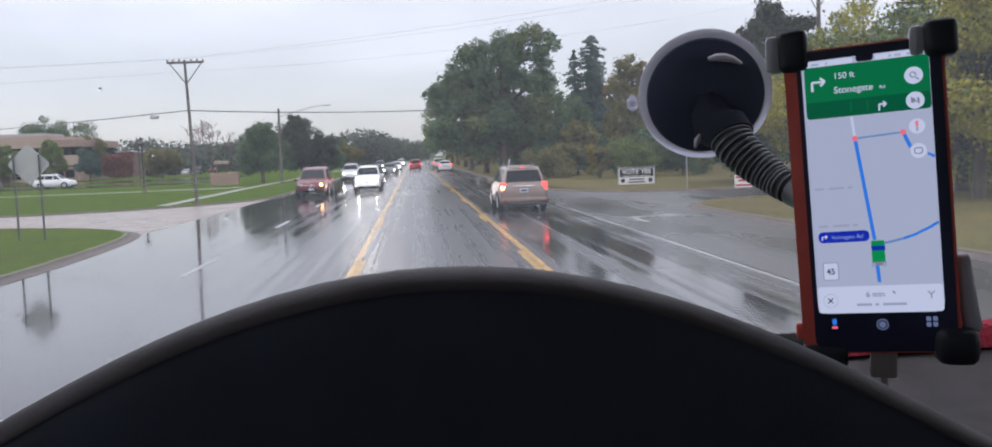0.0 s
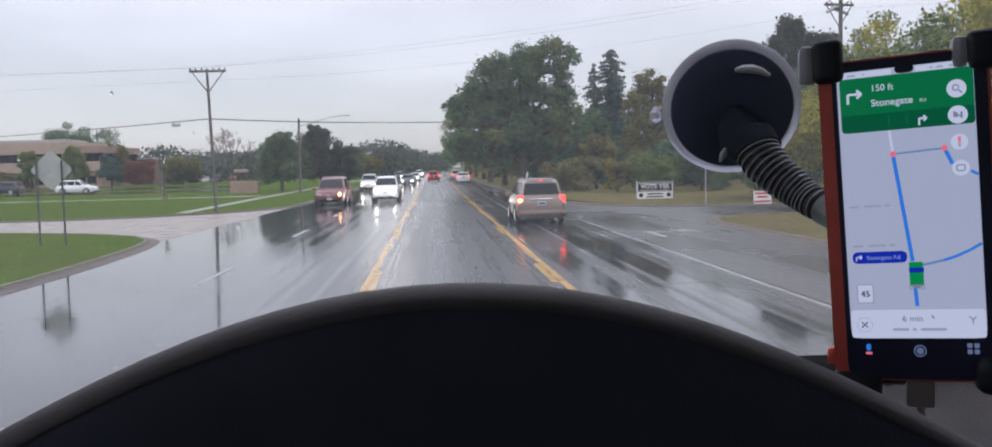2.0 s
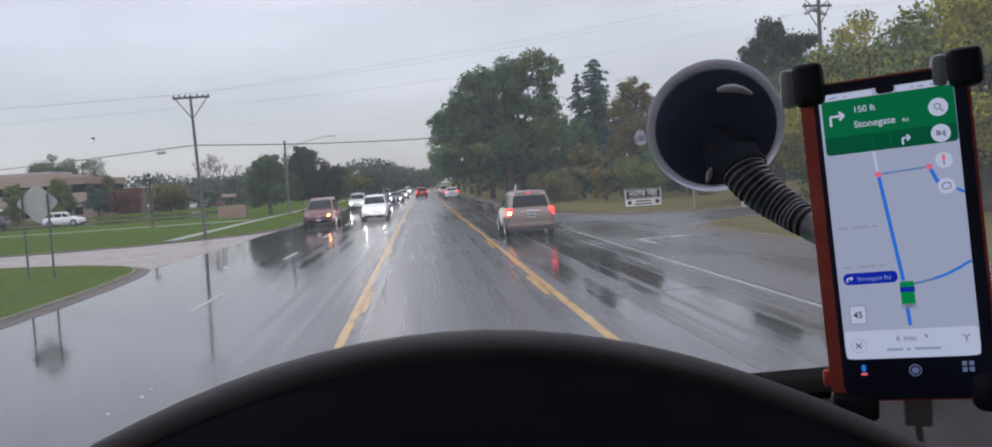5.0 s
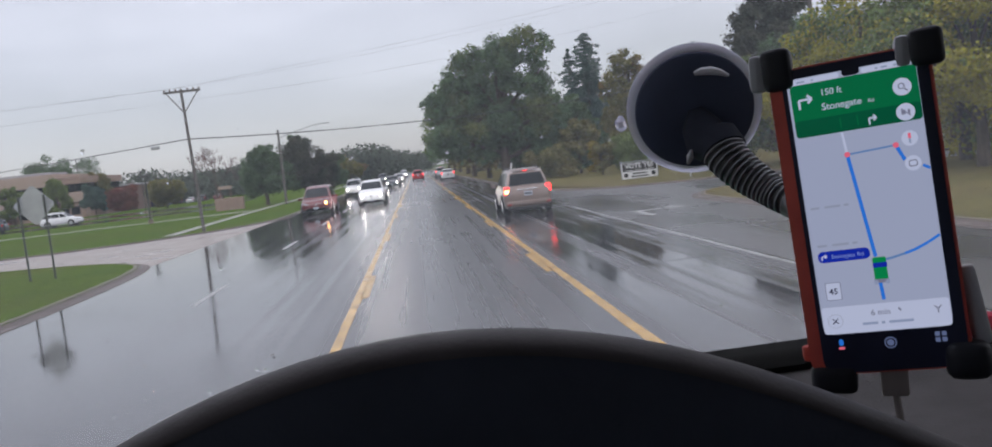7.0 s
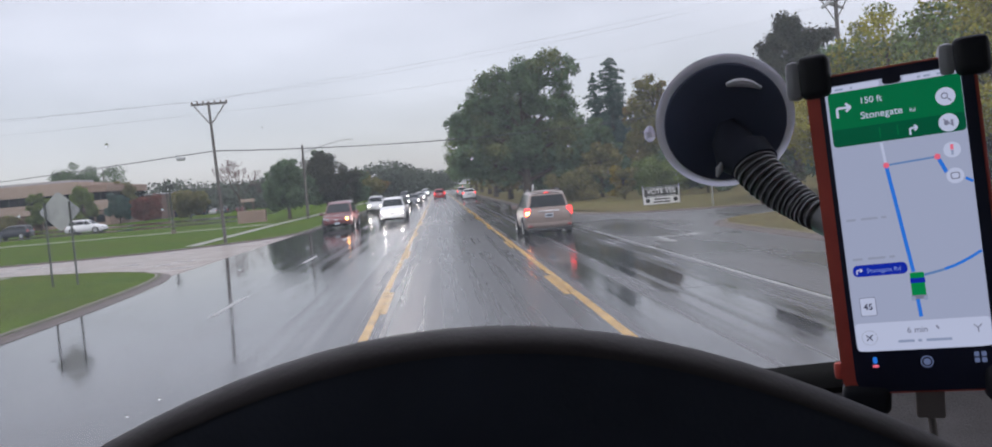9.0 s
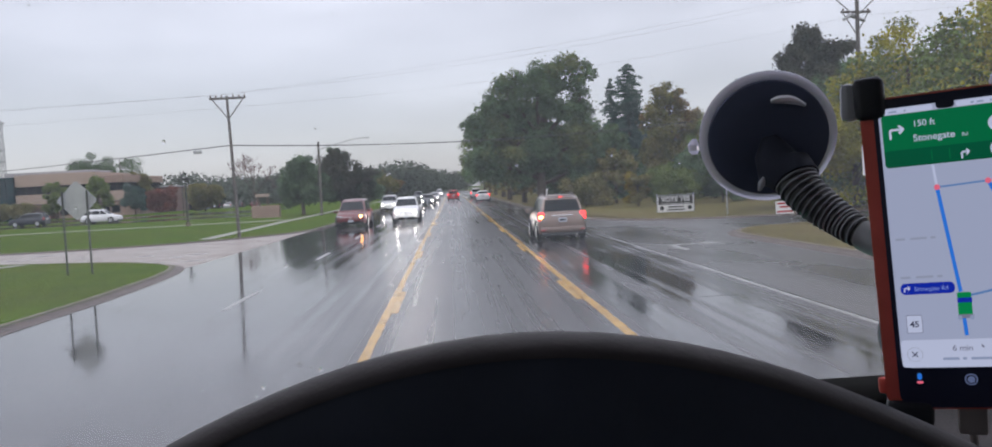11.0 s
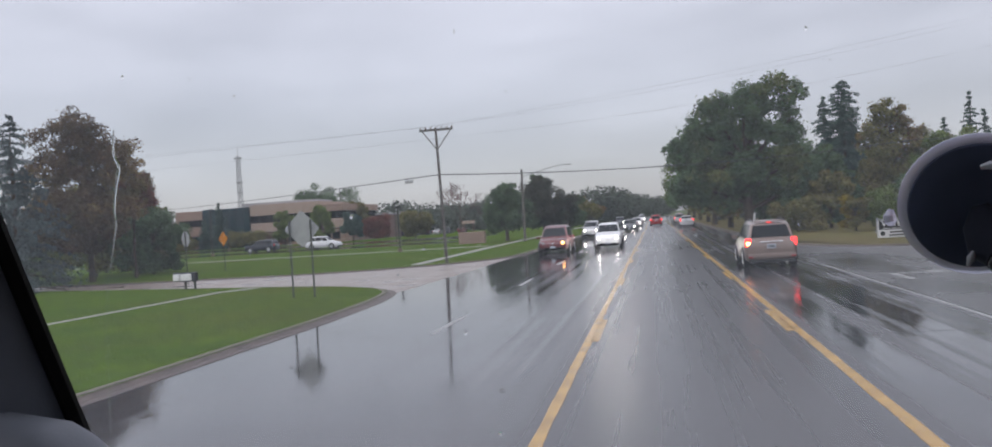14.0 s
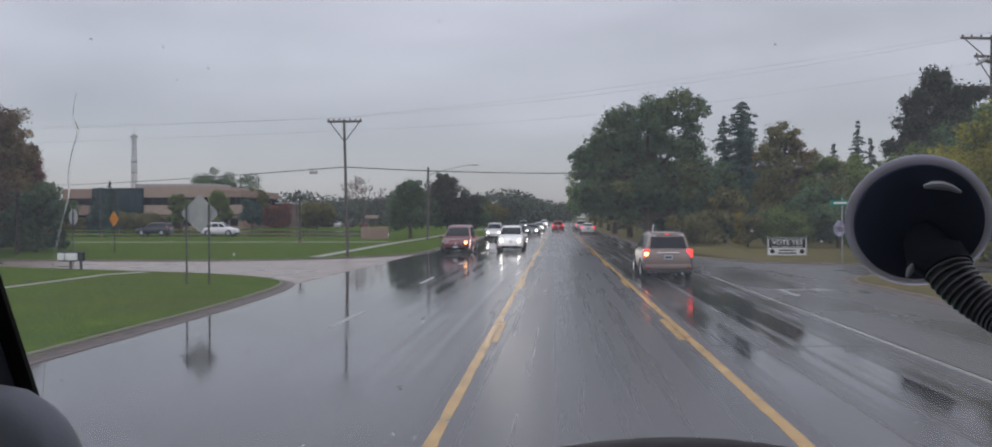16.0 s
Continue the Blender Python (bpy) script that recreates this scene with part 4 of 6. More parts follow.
def bare_tree(at, h, label, seed):
    """A leafless tree: limbs that fork into ever finer twigs."""
    rng = np.random.default_rng(seed)
    t = thing("tree", label, "tree", at, 0, "trees")
    limbs, twigs = bmesh.new(), bmesh.new()

    def grow(p, d, length, r, depth):
        tip = p + d * length
        bend = (p + tip) / 2 + Vector(rng.normal(0, 0.05 * length, 3))
        tube(limbs if depth < 3 else twigs, [p, bend, tip], [max(r, 0.026), max(r * 0.85, 0.023), max(r * 0.65, 0.020)], 5 if depth < 3 else 3)
        if depth == 6:
            return
        for _ in range(3 if depth in (0, 1, 3, 4) else 2):
            turn = Vector(rng.normal(0, 0.42, 3)) + Vector((0, 0, 0.16))
            grow(tip, (d + turn).normalized(), length * rng.uniform(0.62, 0.85), r * 0.62, depth + 1)

    grow(Vector((0, 0, -0.1)), Vector((0.02, 0, 1)), h * 0.27, 0.17, 0)
    part("trunk", limbs, BARK, t, smooth=True)
    part("twigs", twigs, TWIGS, t, "fine reddish bare twigs")
    return t


def conifer(at, h, r, mat, seed, label, tiers=26, leaf=0.26, name="conifer", ragged=0.25, low=0.04, per=26, taper=0.82):
    rng = np.random.default_rng(seed)
    t = thing(name, label, "tree", at, 0, "trees")
    limbs = bmesh.new()
    tube(limbs, [(0, 0, -0.2), (0, 0, h * 0.5), (0, 0, h * 0.99)], [0.018 * h, 0.011 * h, 0.001 * h], 8)
    pts, out = [], []
    for k in range(tiers):
        z = h * (low + (0.985 - low) * k / (tiers - 1))
        reach = r * (1 - (z / h)) ** taper + 0.12
        for j in range(max(4, int(9 * reach / r) + 3)):
            a = rng.uniform(0, 2 * math.pi)
            rr = reach * rng.uniform(1 - 2 * ragged, 1 + ragged * 0.6)
            tip = np.array([math.cos(a) * rr, math.sin(a) * rr, z - rr * 0.22 + rng.normal(0, 0.1)])
            if k % 2 == 0 and j % 3 == 0:
                tube(limbs, [(0, 0, z), (tip[0], tip[1], tip[2])], [0.02 + 0.006 * rr, 0.006], 4)
            s = rng.uniform(0.12, 1.0, int(per * (0.35 + rr / r)))[:, None]
            p = np.array([0, 0, z]) + (tip - np.array([0, 0, z])) * s
            p[:, 2] += 0.12 * rr * np.sin(s[:, 0] * 2.6)
            off = rng.normal(0, 0.052 * (rr + 0.6), p.shape) * np.array([1, 1, 0.6])
            pts.append(p + off)
            out.append(off / (0.052 * (rr + 0.6)) * 0.5 + np.array([math.cos(a) * 0.5, math.sin(a) * 0.5, 0.8]))
    part("trunk", limbs, BARK, t)
    v, f = cards(np.concatenate(pts), leaf, rng, 0.5, 0.30, np.concatenate(out))
    mesh_np("crown", v, f, mat, t)
    return t


G = 0.05
OAK_CROWN = [(2.5, 10.9, 1.9, 1.45), (-0.1, 10.2, 2.3, 1.8), (-2.4, 9.4, 1.9, 1.6), (3.5, 8.7, 1.25, 1.5), (0.9, 7.4, 3.4, 2.3), (-3.3, 6.4, 2.6, 2.1), (-5.3, 6.8, 1.2, 1.1), (3.4, 5.3, 2.4, 2.2), (-1.2, 3.9, 3.3, 1.7), (-3.9, 8.6, 1.0, 1.0), (-4.7, 3.8, 1.9, 1.5), (3.9, 3.0, 2.2, 1.5)]
lobed_tree((7.5, 74, G), OAK_CROWN, OAK, 11, "tall ragged dark green oak beside the road", 80000, 0.125, OAKLIGHT, 22, 0.42)
broadleaf((13.5, 73, G), 5.1, 2.0, OLIVE, 13, "olive-green understorey tree at the verge", 7000, 0.25, 0.06, OAK, clumps=45)
broadleaf((12.4, 84, G), 8.4, 1.5, OAK, 14, "slim dark tree between the oak and the pine", 5000, 0.25, 0.10, None, clumps=40)
broadleaf((9.8, 84, G), 7.5, 3.4, OAK, 12, "dark green tree behind the oak", 8000, 0.26, 0.05, OLIVE, clumps=50)
for k, (x, y, h, r, m) in enumerate(((7.6, 94, 11.6, 4.2, OLIVE), (7.4, 115, 12.5, 5.0, OAK), (8.2, 142, 13.5, 5.4, OLIVE), (8.6, 175, 14, 5.6, OAK), (9.2, 215, 14.5, 6.0, GREENLEAF), (10, 270, 15, 6.5, OAK))):
    broadleaf((x, y, G), h, r, m, 20 + k, "roadside tree in the row along the road", 6500, 0.34, 0.14, AUTUMN if k == 0 else None, clumps=48)
conifer((20.4, 100, G), 14.8, 2.9, NEEDLE, 31, "tall dark green pine rising above the wood", 34, 0.20, ragged=0.46, taper=0.30, per=100, low=0.1)
conifer((18.6, 101, G), 13.4, 1.8, NEEDLE, 32, "slim dark pine close beside a taller one", 30, 0.20, ragged=0.46, taper=0.45, per=60, low=0.1)
lobed_tree((21.6, 86, G), [(-0.4, 9.6, 1.6, 1.1), (-1.6, 8.2, 1.5, 1.3), (1.5, 8.0, 1.6, 1.3), (0.2, 6.4, 2.6, 1.8), (-1.5, 4.2, 2.0, 1.7), (1.8, 4.6, 2.2, 1.8), (0.2, 2.4, 2.8, 1.6)], OLIVE, 132, "rust and olive autumn tree beside the pine", 34000, 0.13, AUTUMN, 15, 0.25)
lobed_tree((25.2, 82, G), [(0.0, 6.4, 1.9, 1.3), (-1.8, 4.6, 1.7, 1.5), (1.6, 4.8, 1.8, 1.5), (0.0, 3.0, 2.8, 1.7)], GREENLEAF, 33, "green leafy tree at the wood's edge", 20000, 0.13, OLIVE, 14, 0.2)
broadleaf((16.5, 92, G), 8.4, 2.6, OAK, 34, "dark green tree in the wood", 6000, 0.30, 0.05, None, clumps=45)
conifer((36.2, 110, G), 13.6, 3.1, NEEDLE, 35, "slim spruce behind the wood", 30, 0.22, per=60, ragged=0.42, taper=1.0)
conifer((38.0, 111, G), 11.6, 3.0, NEEDLE, 36, "slim spruce behind the wood", 28, 0.22, per=60, ragged=0.42, taper=1.0)
conifer((33.6, 111, G), 10.9, 2.8, NEEDLE, 39, "slim spruce behind the wood", 26, 0.22, per=60, ragged=0.42, taper=1.0)
lobed_tree((29.0, 70, G), [(0.2, 12.3, 1.4, 1.2), (-1.3, 10.8, 1.5, 1.2), (1.6, 10.8, 1.6, 1.3), (-1.7, 8.9, 1.8, 1.4), (1.0, 8.8, 2.1, 1.7), (-2.9, 7.2, 1.3, 0.9), (0.0, 6.5, 2.7, 1.5), (1.5, 4.4, 2.5, 1.9), (-1.1, 3.9, 2.4, 1.8)], DARKLEAF, 37, "tall dark reddish maple behind the shrubs", 64000, 0.13, None, 20, 0.34)
broadleaf((21.5, 72, G), 6.0, 3.2, OAK, 38, "dark green understorey tree", 6000, 0.26, 0.02, GREENLEAF, clumps=40)
broadleaf((13.2, 63, G), 2.9, 1.2, OLIVE, 41, "low shrub turning gold at the verge", 2600, 0.15, 0.02, GOLD, clumps=24, name="shrub", group="shrubs")
broadleaf((16.0, 63, G), 2.9, 2.0, GREENLEAF, 42, "rounded green shrub at the wood's edge", 5000, 0.16, 0.0, None, clumps=50, name="shrub", group="shrubs")
broadleaf((10.2, 68, G), 2.4, 1.8, OLIVE, 43, "low brush under the oaks", 3000, 0.18, 0.0, None, clumps=30, name="shrub", group="shrubs")
broadleaf((19.0, 62, G), 3.4, 2.2, OAK, 44, "dark brush at the wood's edge", 4000, 0.2, 0.0, None, clumps=36, name="shrub", group="shrubs")
for k, (x, y, h, r, m, ac) in enumerate(((17.6, 47, 6.0, 2.4, GREENLEAF, OLIVE), (19.6, 42.5, 7.0, 2.6, YELLOWLEAF, GREENLEAF), (22.2, 42, 8.2, 2.9, YELLOWLEAF, GREENLEAF), (25.6, 40.5, 8.5, 3.0, YELLOWLEAF, OLIVE),
                                         (28.8, 38.5, 9.2, 3.2, YELLOWLEAF, GOLD), (18.1, 27.2, 8.2, 3.1, YELLOWLEAF, GREENLEAF), (22.6, 28.0, 9.4, 3.3, YELLOWLEAF, GOLD), (20.2, 31.4, 8.6, 3.0, GREENLEAF, YELLOWLEAF), (23, 50, 7.4, 3.0, OAK, None), (27.5, 52, 8.4, 3.2, YELLOWLEAF, GREENLEAF))):
    broadleaf((x, y, G), h, r, m, 50 + k, "yellow-green autumn tree leafy down to the ground", 9500, 0.17, 0.03, ac, clumps=60, spread=1.1)

lobed_tree((-34.5, 50, 0.1), [(-0.2, 9.5, 1.5, 1.1), (-1.9, 8.5, 1.7, 1.3), (1.3, 8.5, 1.7, 1.2), (2.6, 7.2, 1.4, 1.1), (-0.2, 7.3, 2.2, 1.4), (-2.6, 6.2, 1.9, 1.6), (1.6, 5.6, 2.1, 1.4), (-0.6, 4.5, 2.6, 1.4), (-2.9, 3.5, 2.1, 1.3), (2.2, 3.9, 1.9, 1.2), (0.0, 2.9, 2.4, 1.0)], MAPLE, 61, "broad autumn maple with bronze leaves on the lawn", 62000, 0.095, AUTUMN, 20, 0.2)
lobed_tree((-33.4, 53, 0.1), [(0.4, 6.0, 1.0, 0.8), (1.0, 5.1, 0.9, 0.8), (0.2, 4.9, 1.1, 0.9)], REDLEAF, 69, "small red-leaved tree beside the maple", 10000, 0.09, MAPLE, 14, 0.1)
broadleaf((-34.6, 57, 0.1), 4.4, 2.1, OAK, 169, "dense green bush tree beside the maple", 6000, 0.2, 0.0, None, clumps=44)
conifer((-33.1, 41.8, 0.1), 9.4, 3.7, BLUENEEDLE, 62, "blue spruce with drooping branches on the lawn", 28, 0.15, per=64)
conifer((-37.5, 44.5, 0.1), 10.2, 3.2, NEEDLE, 63, "dark spruce at the lawn's edge", 24, 0.24)
broadleaf((-37.6, 60, 0.1), 5.6, 2.9, OAK, 64, "dense dark green tree behind the maple", 8000, 0.20, 0.0, OLIVE, clumps=50)
broadleaf((-39.8, 58, 0.1), 7.5, 3.6, OLIVE, 68, "olive tree behind the maple", 8000, 0.22, 0.0, OAK, clumps=50)
lobed_tree((-15.6, 94, 0.1), [(0.1, 5.2, 1.5, 1.0), (-1.2, 4.2, 1.5, 1.1), (1.2, 4.2, 1.4, 1.2), (0.0, 3.3, 2.1, 1.2), (-1.2, 2.2, 1.7, 1.0), (1.3, 2.1, 1.6, 0.9)], OAK, 65, "round dark green tree beside the walkway", 30000, 0.12, None, 17, 0.2)
lobed_tree((-12.0, 98, 0.1), [(-0.6, 6.0, 1.4, 1.0), (-1.0, 4.9, 1.6, 1.2), (0.9, 4.6, 1.6, 1.1), (2.6, 3.3, 1.7, 1.2), (0.2, 3.1, 2.3, 1.4), (2.2, 1.9, 1.9, 0.9), (-1.0, 2.0, 1.8, 1.0), (3.6, 2.0, 1.3, 0.9)], DARKLEAF, 66, "dark green spreading tree near the road", 38000, 0.12, OAK, 17, 0.2)
lobed_tree((-10.9, 150, 0.1), [(0.0, 3.7, 1.5, 1.0), (-1.2, 2.6, 1.5, 1.2), (1.4, 2.7, 1.5, 1.1)], OLIVE, 168, "dull ochre autumn tree beside the far road", 8000, 0.2, AUTUMN, 12, 0.15)
bare_tree((-28.0, 128, 0.1), 9.4, "bare reddish tree with fine twigs by the car park", 67)
for k, (x, y, h, r, m) in enumerate(((-84.6, 213, 14.6, 6.8, OAK), (-77.8, 215, 15.0, 6.8, OAK), (-65.4, 190, 9.6, 3.0, OLIVE), (-71.5, 165, 7.5, 2.2, GREENLEAF), (-60.0, 172, 5.8, 2.2, NEEDLE), (-60.6, 188, 5.4, 3.2, REDLEAF), (-97, 170, 4.5, 3.0, OLIVE), (-62, 160, 6.5, 2.8, GREENLEAF), (-80, 171, 3.0, 3.0, OLIVE), (-45, 165, 5.5, 3.5, OLIVE))):
    broadleaf((x, y, 0.1), h, r, m, 70 + k, "tree planted before the office building", 6000, 0.32, 0.05, None, clumps=40)
for k, (x, h, r, m) in enumerate(((-99, 3.2, 2.4, DARKLEAF), (-95.5, 2.6, 2.0, OLIVE), (-84.5, 3.4, 2.6, OLIVE), (-80.5, 3.0, 2.4, DARKLEAF), (-76.5, 2.6, 2.4, MAPLE), (-68.0, 3.0, 2.2, DARKLEAF))):
    broadleaf((x, 171 + k % 2, 0.1), h, r, m, 90 + k, "dark shrub at the foot of the office wall", 2600, 0.24, 0.0, None, clumps=26, name="shrub", group="shrubs")
conifer((-88.8, 172, 0.1), 9.6, 2.6, NEEDLE, 85, "dark spruce before the dark glass corner of the office", 22, 0.3, per=34)
conifer((-92.6, 173, 0.1), 6.5, 2.2, NEEDLE, 86, "small dark spruce before the office", 18, 0.3, per=30)

rng = np.random.default_rng(99)
pts = []
for k in range(230):
    x = rng.uniform(-230, 7) if k < 180 else rng.uniform(12, 160)
    y = rng.uniform(235, 340) if k < 180 else rng.uniform(115, 220)
    h, w = rng.uniform(5, 10.5), rng.uniform(5, 9)
    if k >= 180:
        h = rng.uniform(6, 11)
    if -9 < x < 7:
        y, h = rng.uniform(430, 520), rng.uniform(8, 12)
    n = 900
    d = rng.normal(size=(n, 3))
    d /= np.linalg.norm(d, axis=1)[:, None]
    p = np.array([x, y, h * 0.48]) + d * rng.uniform(0.6, 1.05, (n, 1)) * np.array([w, w, h * 0.52])
    pts.append(p[p[:, 2] > 0])
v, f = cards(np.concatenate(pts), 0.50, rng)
tagged(mesh_np("far_woods", v, f, HAZELEAF), "distant woods in muted green and brown, haze put into the leaf colour", "woods", kind="stuff")
pts = []
for k in range(60):
    x, y, h = rng.uniform(14, 60), rng.uniform(88, 108), rng.uniform(2.5, 6)
    d = rng.normal(size=(640, 3))
    d /= np.linalg.norm(d, axis=1)[:, None]
    p = np.array([x, y, h * 0.45]) + d * rng.uniform(0.5, 1.05, (640, 1)) * np.array([3, 2, h * 0.55])
    pts.append(p[p[:, 2] > 0])
v, f = cards(np.concatenate(pts), 0.28, rng)
tagged(mesh_np("undergrowth", v, f, OAK), "dense dark undergrowth in the wood", "undergrowth", kind="stuff")

# ---- vehicles ----
def lerp(a, b, t):
    return a + (b - a) * t


def curve_at(table, y):
    for (y0, *a), (y1, *b) in zip(table, table[1:]):
        if y <= y1:
            t = 0 if y1 == y0 else max(0, (y - y0) / (y1 - y0))
            return [lerp(p, q, t) for p, q in zip(a, b)]
    return list(table[-1][1:])


SHAPES = {
    # low body: y, bottom, shoulder, half width; roof line: y, height; both as shares of length, height and half width
    "suv": dict(L=4.55, W=1.80, H=1.68, wheel=0.345,
                low=[(-0.5, 0.22, 0.50, 0.86), (-0.485, 0.17, 0.60, 0.93), (-0.44, 0.15, 0.625, 0.985), (-0.2, 0.14, 0.615, 1.0), (0.15, 0.14, 0.60, 1.0), (0.28, 0.14, 0.585, 0.985), (0.42, 0.14, 0.54, 0.95), (0.48, 0.16, 0.47, 0.88), (0.5, 0.20, 0.38, 0.78)],
                roof=[(-0.485, 0.60), (-0.435, 0.92), (-0.38, 0.975), (-0.20, 1.0), (0.0, 0.995), (0.08, 0.965), (0.27, 0.60)], rear=(-0.483, -0.432), front=(0.085, 0.262)),
    "van": dict(L=5.0, W=1.95, H=1.75, wheel=0.345,
                low=[(-0.5, 0.20, 0.50, 0.90), (-0.48, 0.14, 0.56, 0.97), (-0.2, 0.13, 0.555, 1.0), (0.2, 0.13, 0.55, 1.0), (0.33, 0.13, 0.54, 0.98), (0.43, 0.13, 0.49, 0.93), (0.485, 0.15, 0.42, 0.85), (0.5, 0.18, 0.34, 0.76)],
                roof=[(-0.485, 0.56), (-0.45, 0.93), (-0.38, 0.985), (-0.15, 1.0), (0.05, 0.985), (0.12, 0.95), (0.34, 0.55)], rear=(-0.483, -0.452), front=(0.125, 0.332)),
    "sedan": dict(L=4.7, W=1.82, H=1.45, wheel=0.32,
                  low=[(-0.5, 0.25, 0.56, 0.84), (-0.48, 0.17, 0.68, 0.93), (-0.4, 0.15, 0.70, 0.98), (-0.2, 0.14, 0.67, 1.0), (0.15, 0.14, 0.65, 1.0), (0.28, 0.14, 0.63, 0.985), (0.42, 0.14, 0.56, 0.94), (0.48, 0.16, 0.49, 0.87), (0.5, 0.20, 0.38, 0.77)],
                  roof=[(-0.36, 0.69), (-0.20, 0.96), (-0.10, 1.0), (0.02, 0.99), (0.08, 0.955), (0.25, 0.64)], rear=(-0.355, -0.205), front=(0.085, 0.243)),
}


def car(at, yaw, shape, mat, label, name="car", head=None, tail=None, roof_rails=False, plate=True, left_amber=False, lit=(-1, 1)):
    s = SHAPES[shape]
    L, W, H, wr = s["L"], s["W"] / 2, s["H"], s["wheel"]
    c = thing(name, label, "car", at, yaw, "traffic")
    sec = []
    for y, zb, zs, hw in s["low"]:
        w, b, t = W * hw, H * zb, H * zs
        half = [(0.0, b), (w * 0.86, b), (w * 0.97, b + 0.10), (w, lerp(b, t, 0.45)), (w * 0.985, lerp(b, t, 0.75)), (w * 0.93, t - 0.015), (w * 0.84, t + 0.012), (0.0, t + 0.035)]
        ring = [(x, y * L, z) for x, z in half] + [(-x, y * L, z) for x, z in half[-2:0:-1]]
        sec.append(ring)
    part("body", loft(bmesh.new(), sec), mat, c, smooth=True)

    def low_at(y):
        zb, zs, hw = curve_at(s["low"], y)
        return zb * H, zs * H, hw * W

    def side_x(y, k):
        return low_at(y)[2] * lerp(0.91, 0.68, k)

    sec = []
    for y, zr in s["roof"]:
        z0, z1 = low_at(y)[1] - 0.03, zr * H
        z1 = max(z1, z0 + 0.03)
        a, b = side_x(y, 0), side_x(y, (z1 - z0) / (H - low_at(0)[1]))
        half = [(0.0, z0), (a, z0), (lerp(a, b, 0.5), lerp(z0, z1, 0.5)), (b, z1 - 0.035), (b * 0.93, z1 - 0.004), (b * 0.5, z1 + 0.012), (0, z1 + 0.016)]
        sec.append([(x, y * L, z) for x, z in half] + [(-x, y * L, z) for x, z in half[-2:0:-1]])
    part("cabin", loft(bmesh.new(), sec), mat, c, smooth=True)

    def glass(y0, y1, y2, y3, k0=0.14, k1=0.86):
        """A side window between lower ends y0, y1 and upper ends y2, y3."""
        for sg in (-1, 1):
            rows = []
            for off in (0.004, 0.012):
                ring = []
                for yy, k in ((y0, k0), (y1, k0), (y3, k1), (y2, k1)):
                    z0 = low_at(yy)[1] - 0.03
                    z1 = curve_at(s["roof"], yy)[0] * H
                    kk = k * (H * 0.985 - low_at(0)[1]) / (H - low_at(0)[1])
                    ring.append((sg * (side_x(yy, kk) + off), yy * L, low_at(0)[1] + k * (H - low_at(0)[1]) - 0.03))
                rows.append(ring)
            part("side_window", loft(bmesh.new(), rows), DARKGLASS, c)

    rr, fr = s["rear"], s["front"]
    if shape == "sedan":
        glass(0.015, 0.20, 0.015, 0.085)
        glass(-0.19, 0.0, -0.145, 0.0)
        glass(-0.29, -0.205, -0.18, -0.16, 0.14, 0.72)
    else:
        glass(0.02, 0.225, 0.02, 0.075)
        glass(-0.185, 0.005, -0.185, 0.005)
        glass(-0.41, -0.20, -0.365, -0.20)
    for nm, (ya, yb), sg in (("rear_window", rr, -1), ("windscreen", fr[::-1], 1)):
        rows = []
        za, zb = curve_at(s["roof"], ya)[0] * H, curve_at(s["roof"], yb)[0] * H
        for off in (0.006, 0.020):
            ring = []
            for k, e in ((0.12, 1), (0.12, -1), (0.90, -1), (0.90, 1)):
                yy = lerp(ya, yb, k)
                ring.append((e * side_x(yy, 0.06 + 0.9 * k) * 0.90, yy * L + sg * off, lerp(za, zb, k) + off * 0.6))
            rows.append(ring)
        part(nm, loft(bmesh.new(), rows), DARKGLASS, c)
    for x in (-1, 1):
        for y in (-0.295, 0.305):
            ww = part("wheel", T_([(x * (W - 0.20), y * L, wr), (x * (W - 0.16), y * L, wr), (x * (W - 0.03), y * L, wr), (x * (W + 0.012), y * L, wr)], [wr * 0.97, wr, wr, wr * 0.93], 24), TYRE, c, smooth=True)
            part("rim", T_([(x * (W - 0.02), y * L, wr), (x * (W + 0.018), y * L, wr), (x * (W + 0.022), y * L, wr)], [wr * 0.70, wr * 0.66, wr * 0.2], 20), ALLOY, ww)
            arch = bmesh.new()
            tube(arch, [(x * (W + 0.004), y * L + math.cos(a) * wr * 1.12, wr + math.sin(a) * wr * 1.12) for a in (math.pi * q / 12 for q in range(-1, 14))], 0.035, 6)
            part("wheel_arch", arch, BLACKPL, c)
        ym = s["front"][1] - 0.045
        part("mirror", B((x * (W + 0.06), ym * L, low_at(ym)[1] + 0.07), (0.20, 0.10, 0.15), 0.03, None, 2), mat, c, smooth=True)
        zl = low_at(0.46)[1]
        sweep = Matrix.Rotation(radians(-24 * x), 4, "Z") @ Matrix.Rotation(radians(-9 * x), 4, "Y")
        hl = part("headlight", B((x * W * 0.68, L * 0.474, zl - 0.10), (W * 0.40, 0.17, 0.125), 0.045, sweep, 3), LAMPLENS, c, smooth=True)
        if head and x in lit:
            yb = L * 0.474 + 0.135
            part("bulb", T_([(x * W * 0.64, yb - 0.03, zl - 0.10), (x * W * 0.64, yb + 0.006, zl - 0.10), (x * W * 0.64, yb + 0.016, zl - 0.10)], [0.085, 0.085, 0.06], 14), head, hl, "lit lamp")
        zt = low_at(-0.47)[1]
        tl = part("tail_lamp", B((x * W * 0.85, -L * 0.475, zt - 0.10), (0.21, 0.16, 0.30), 0.04, None, 2), tail if tail else LENSRED, c, smooth=True)
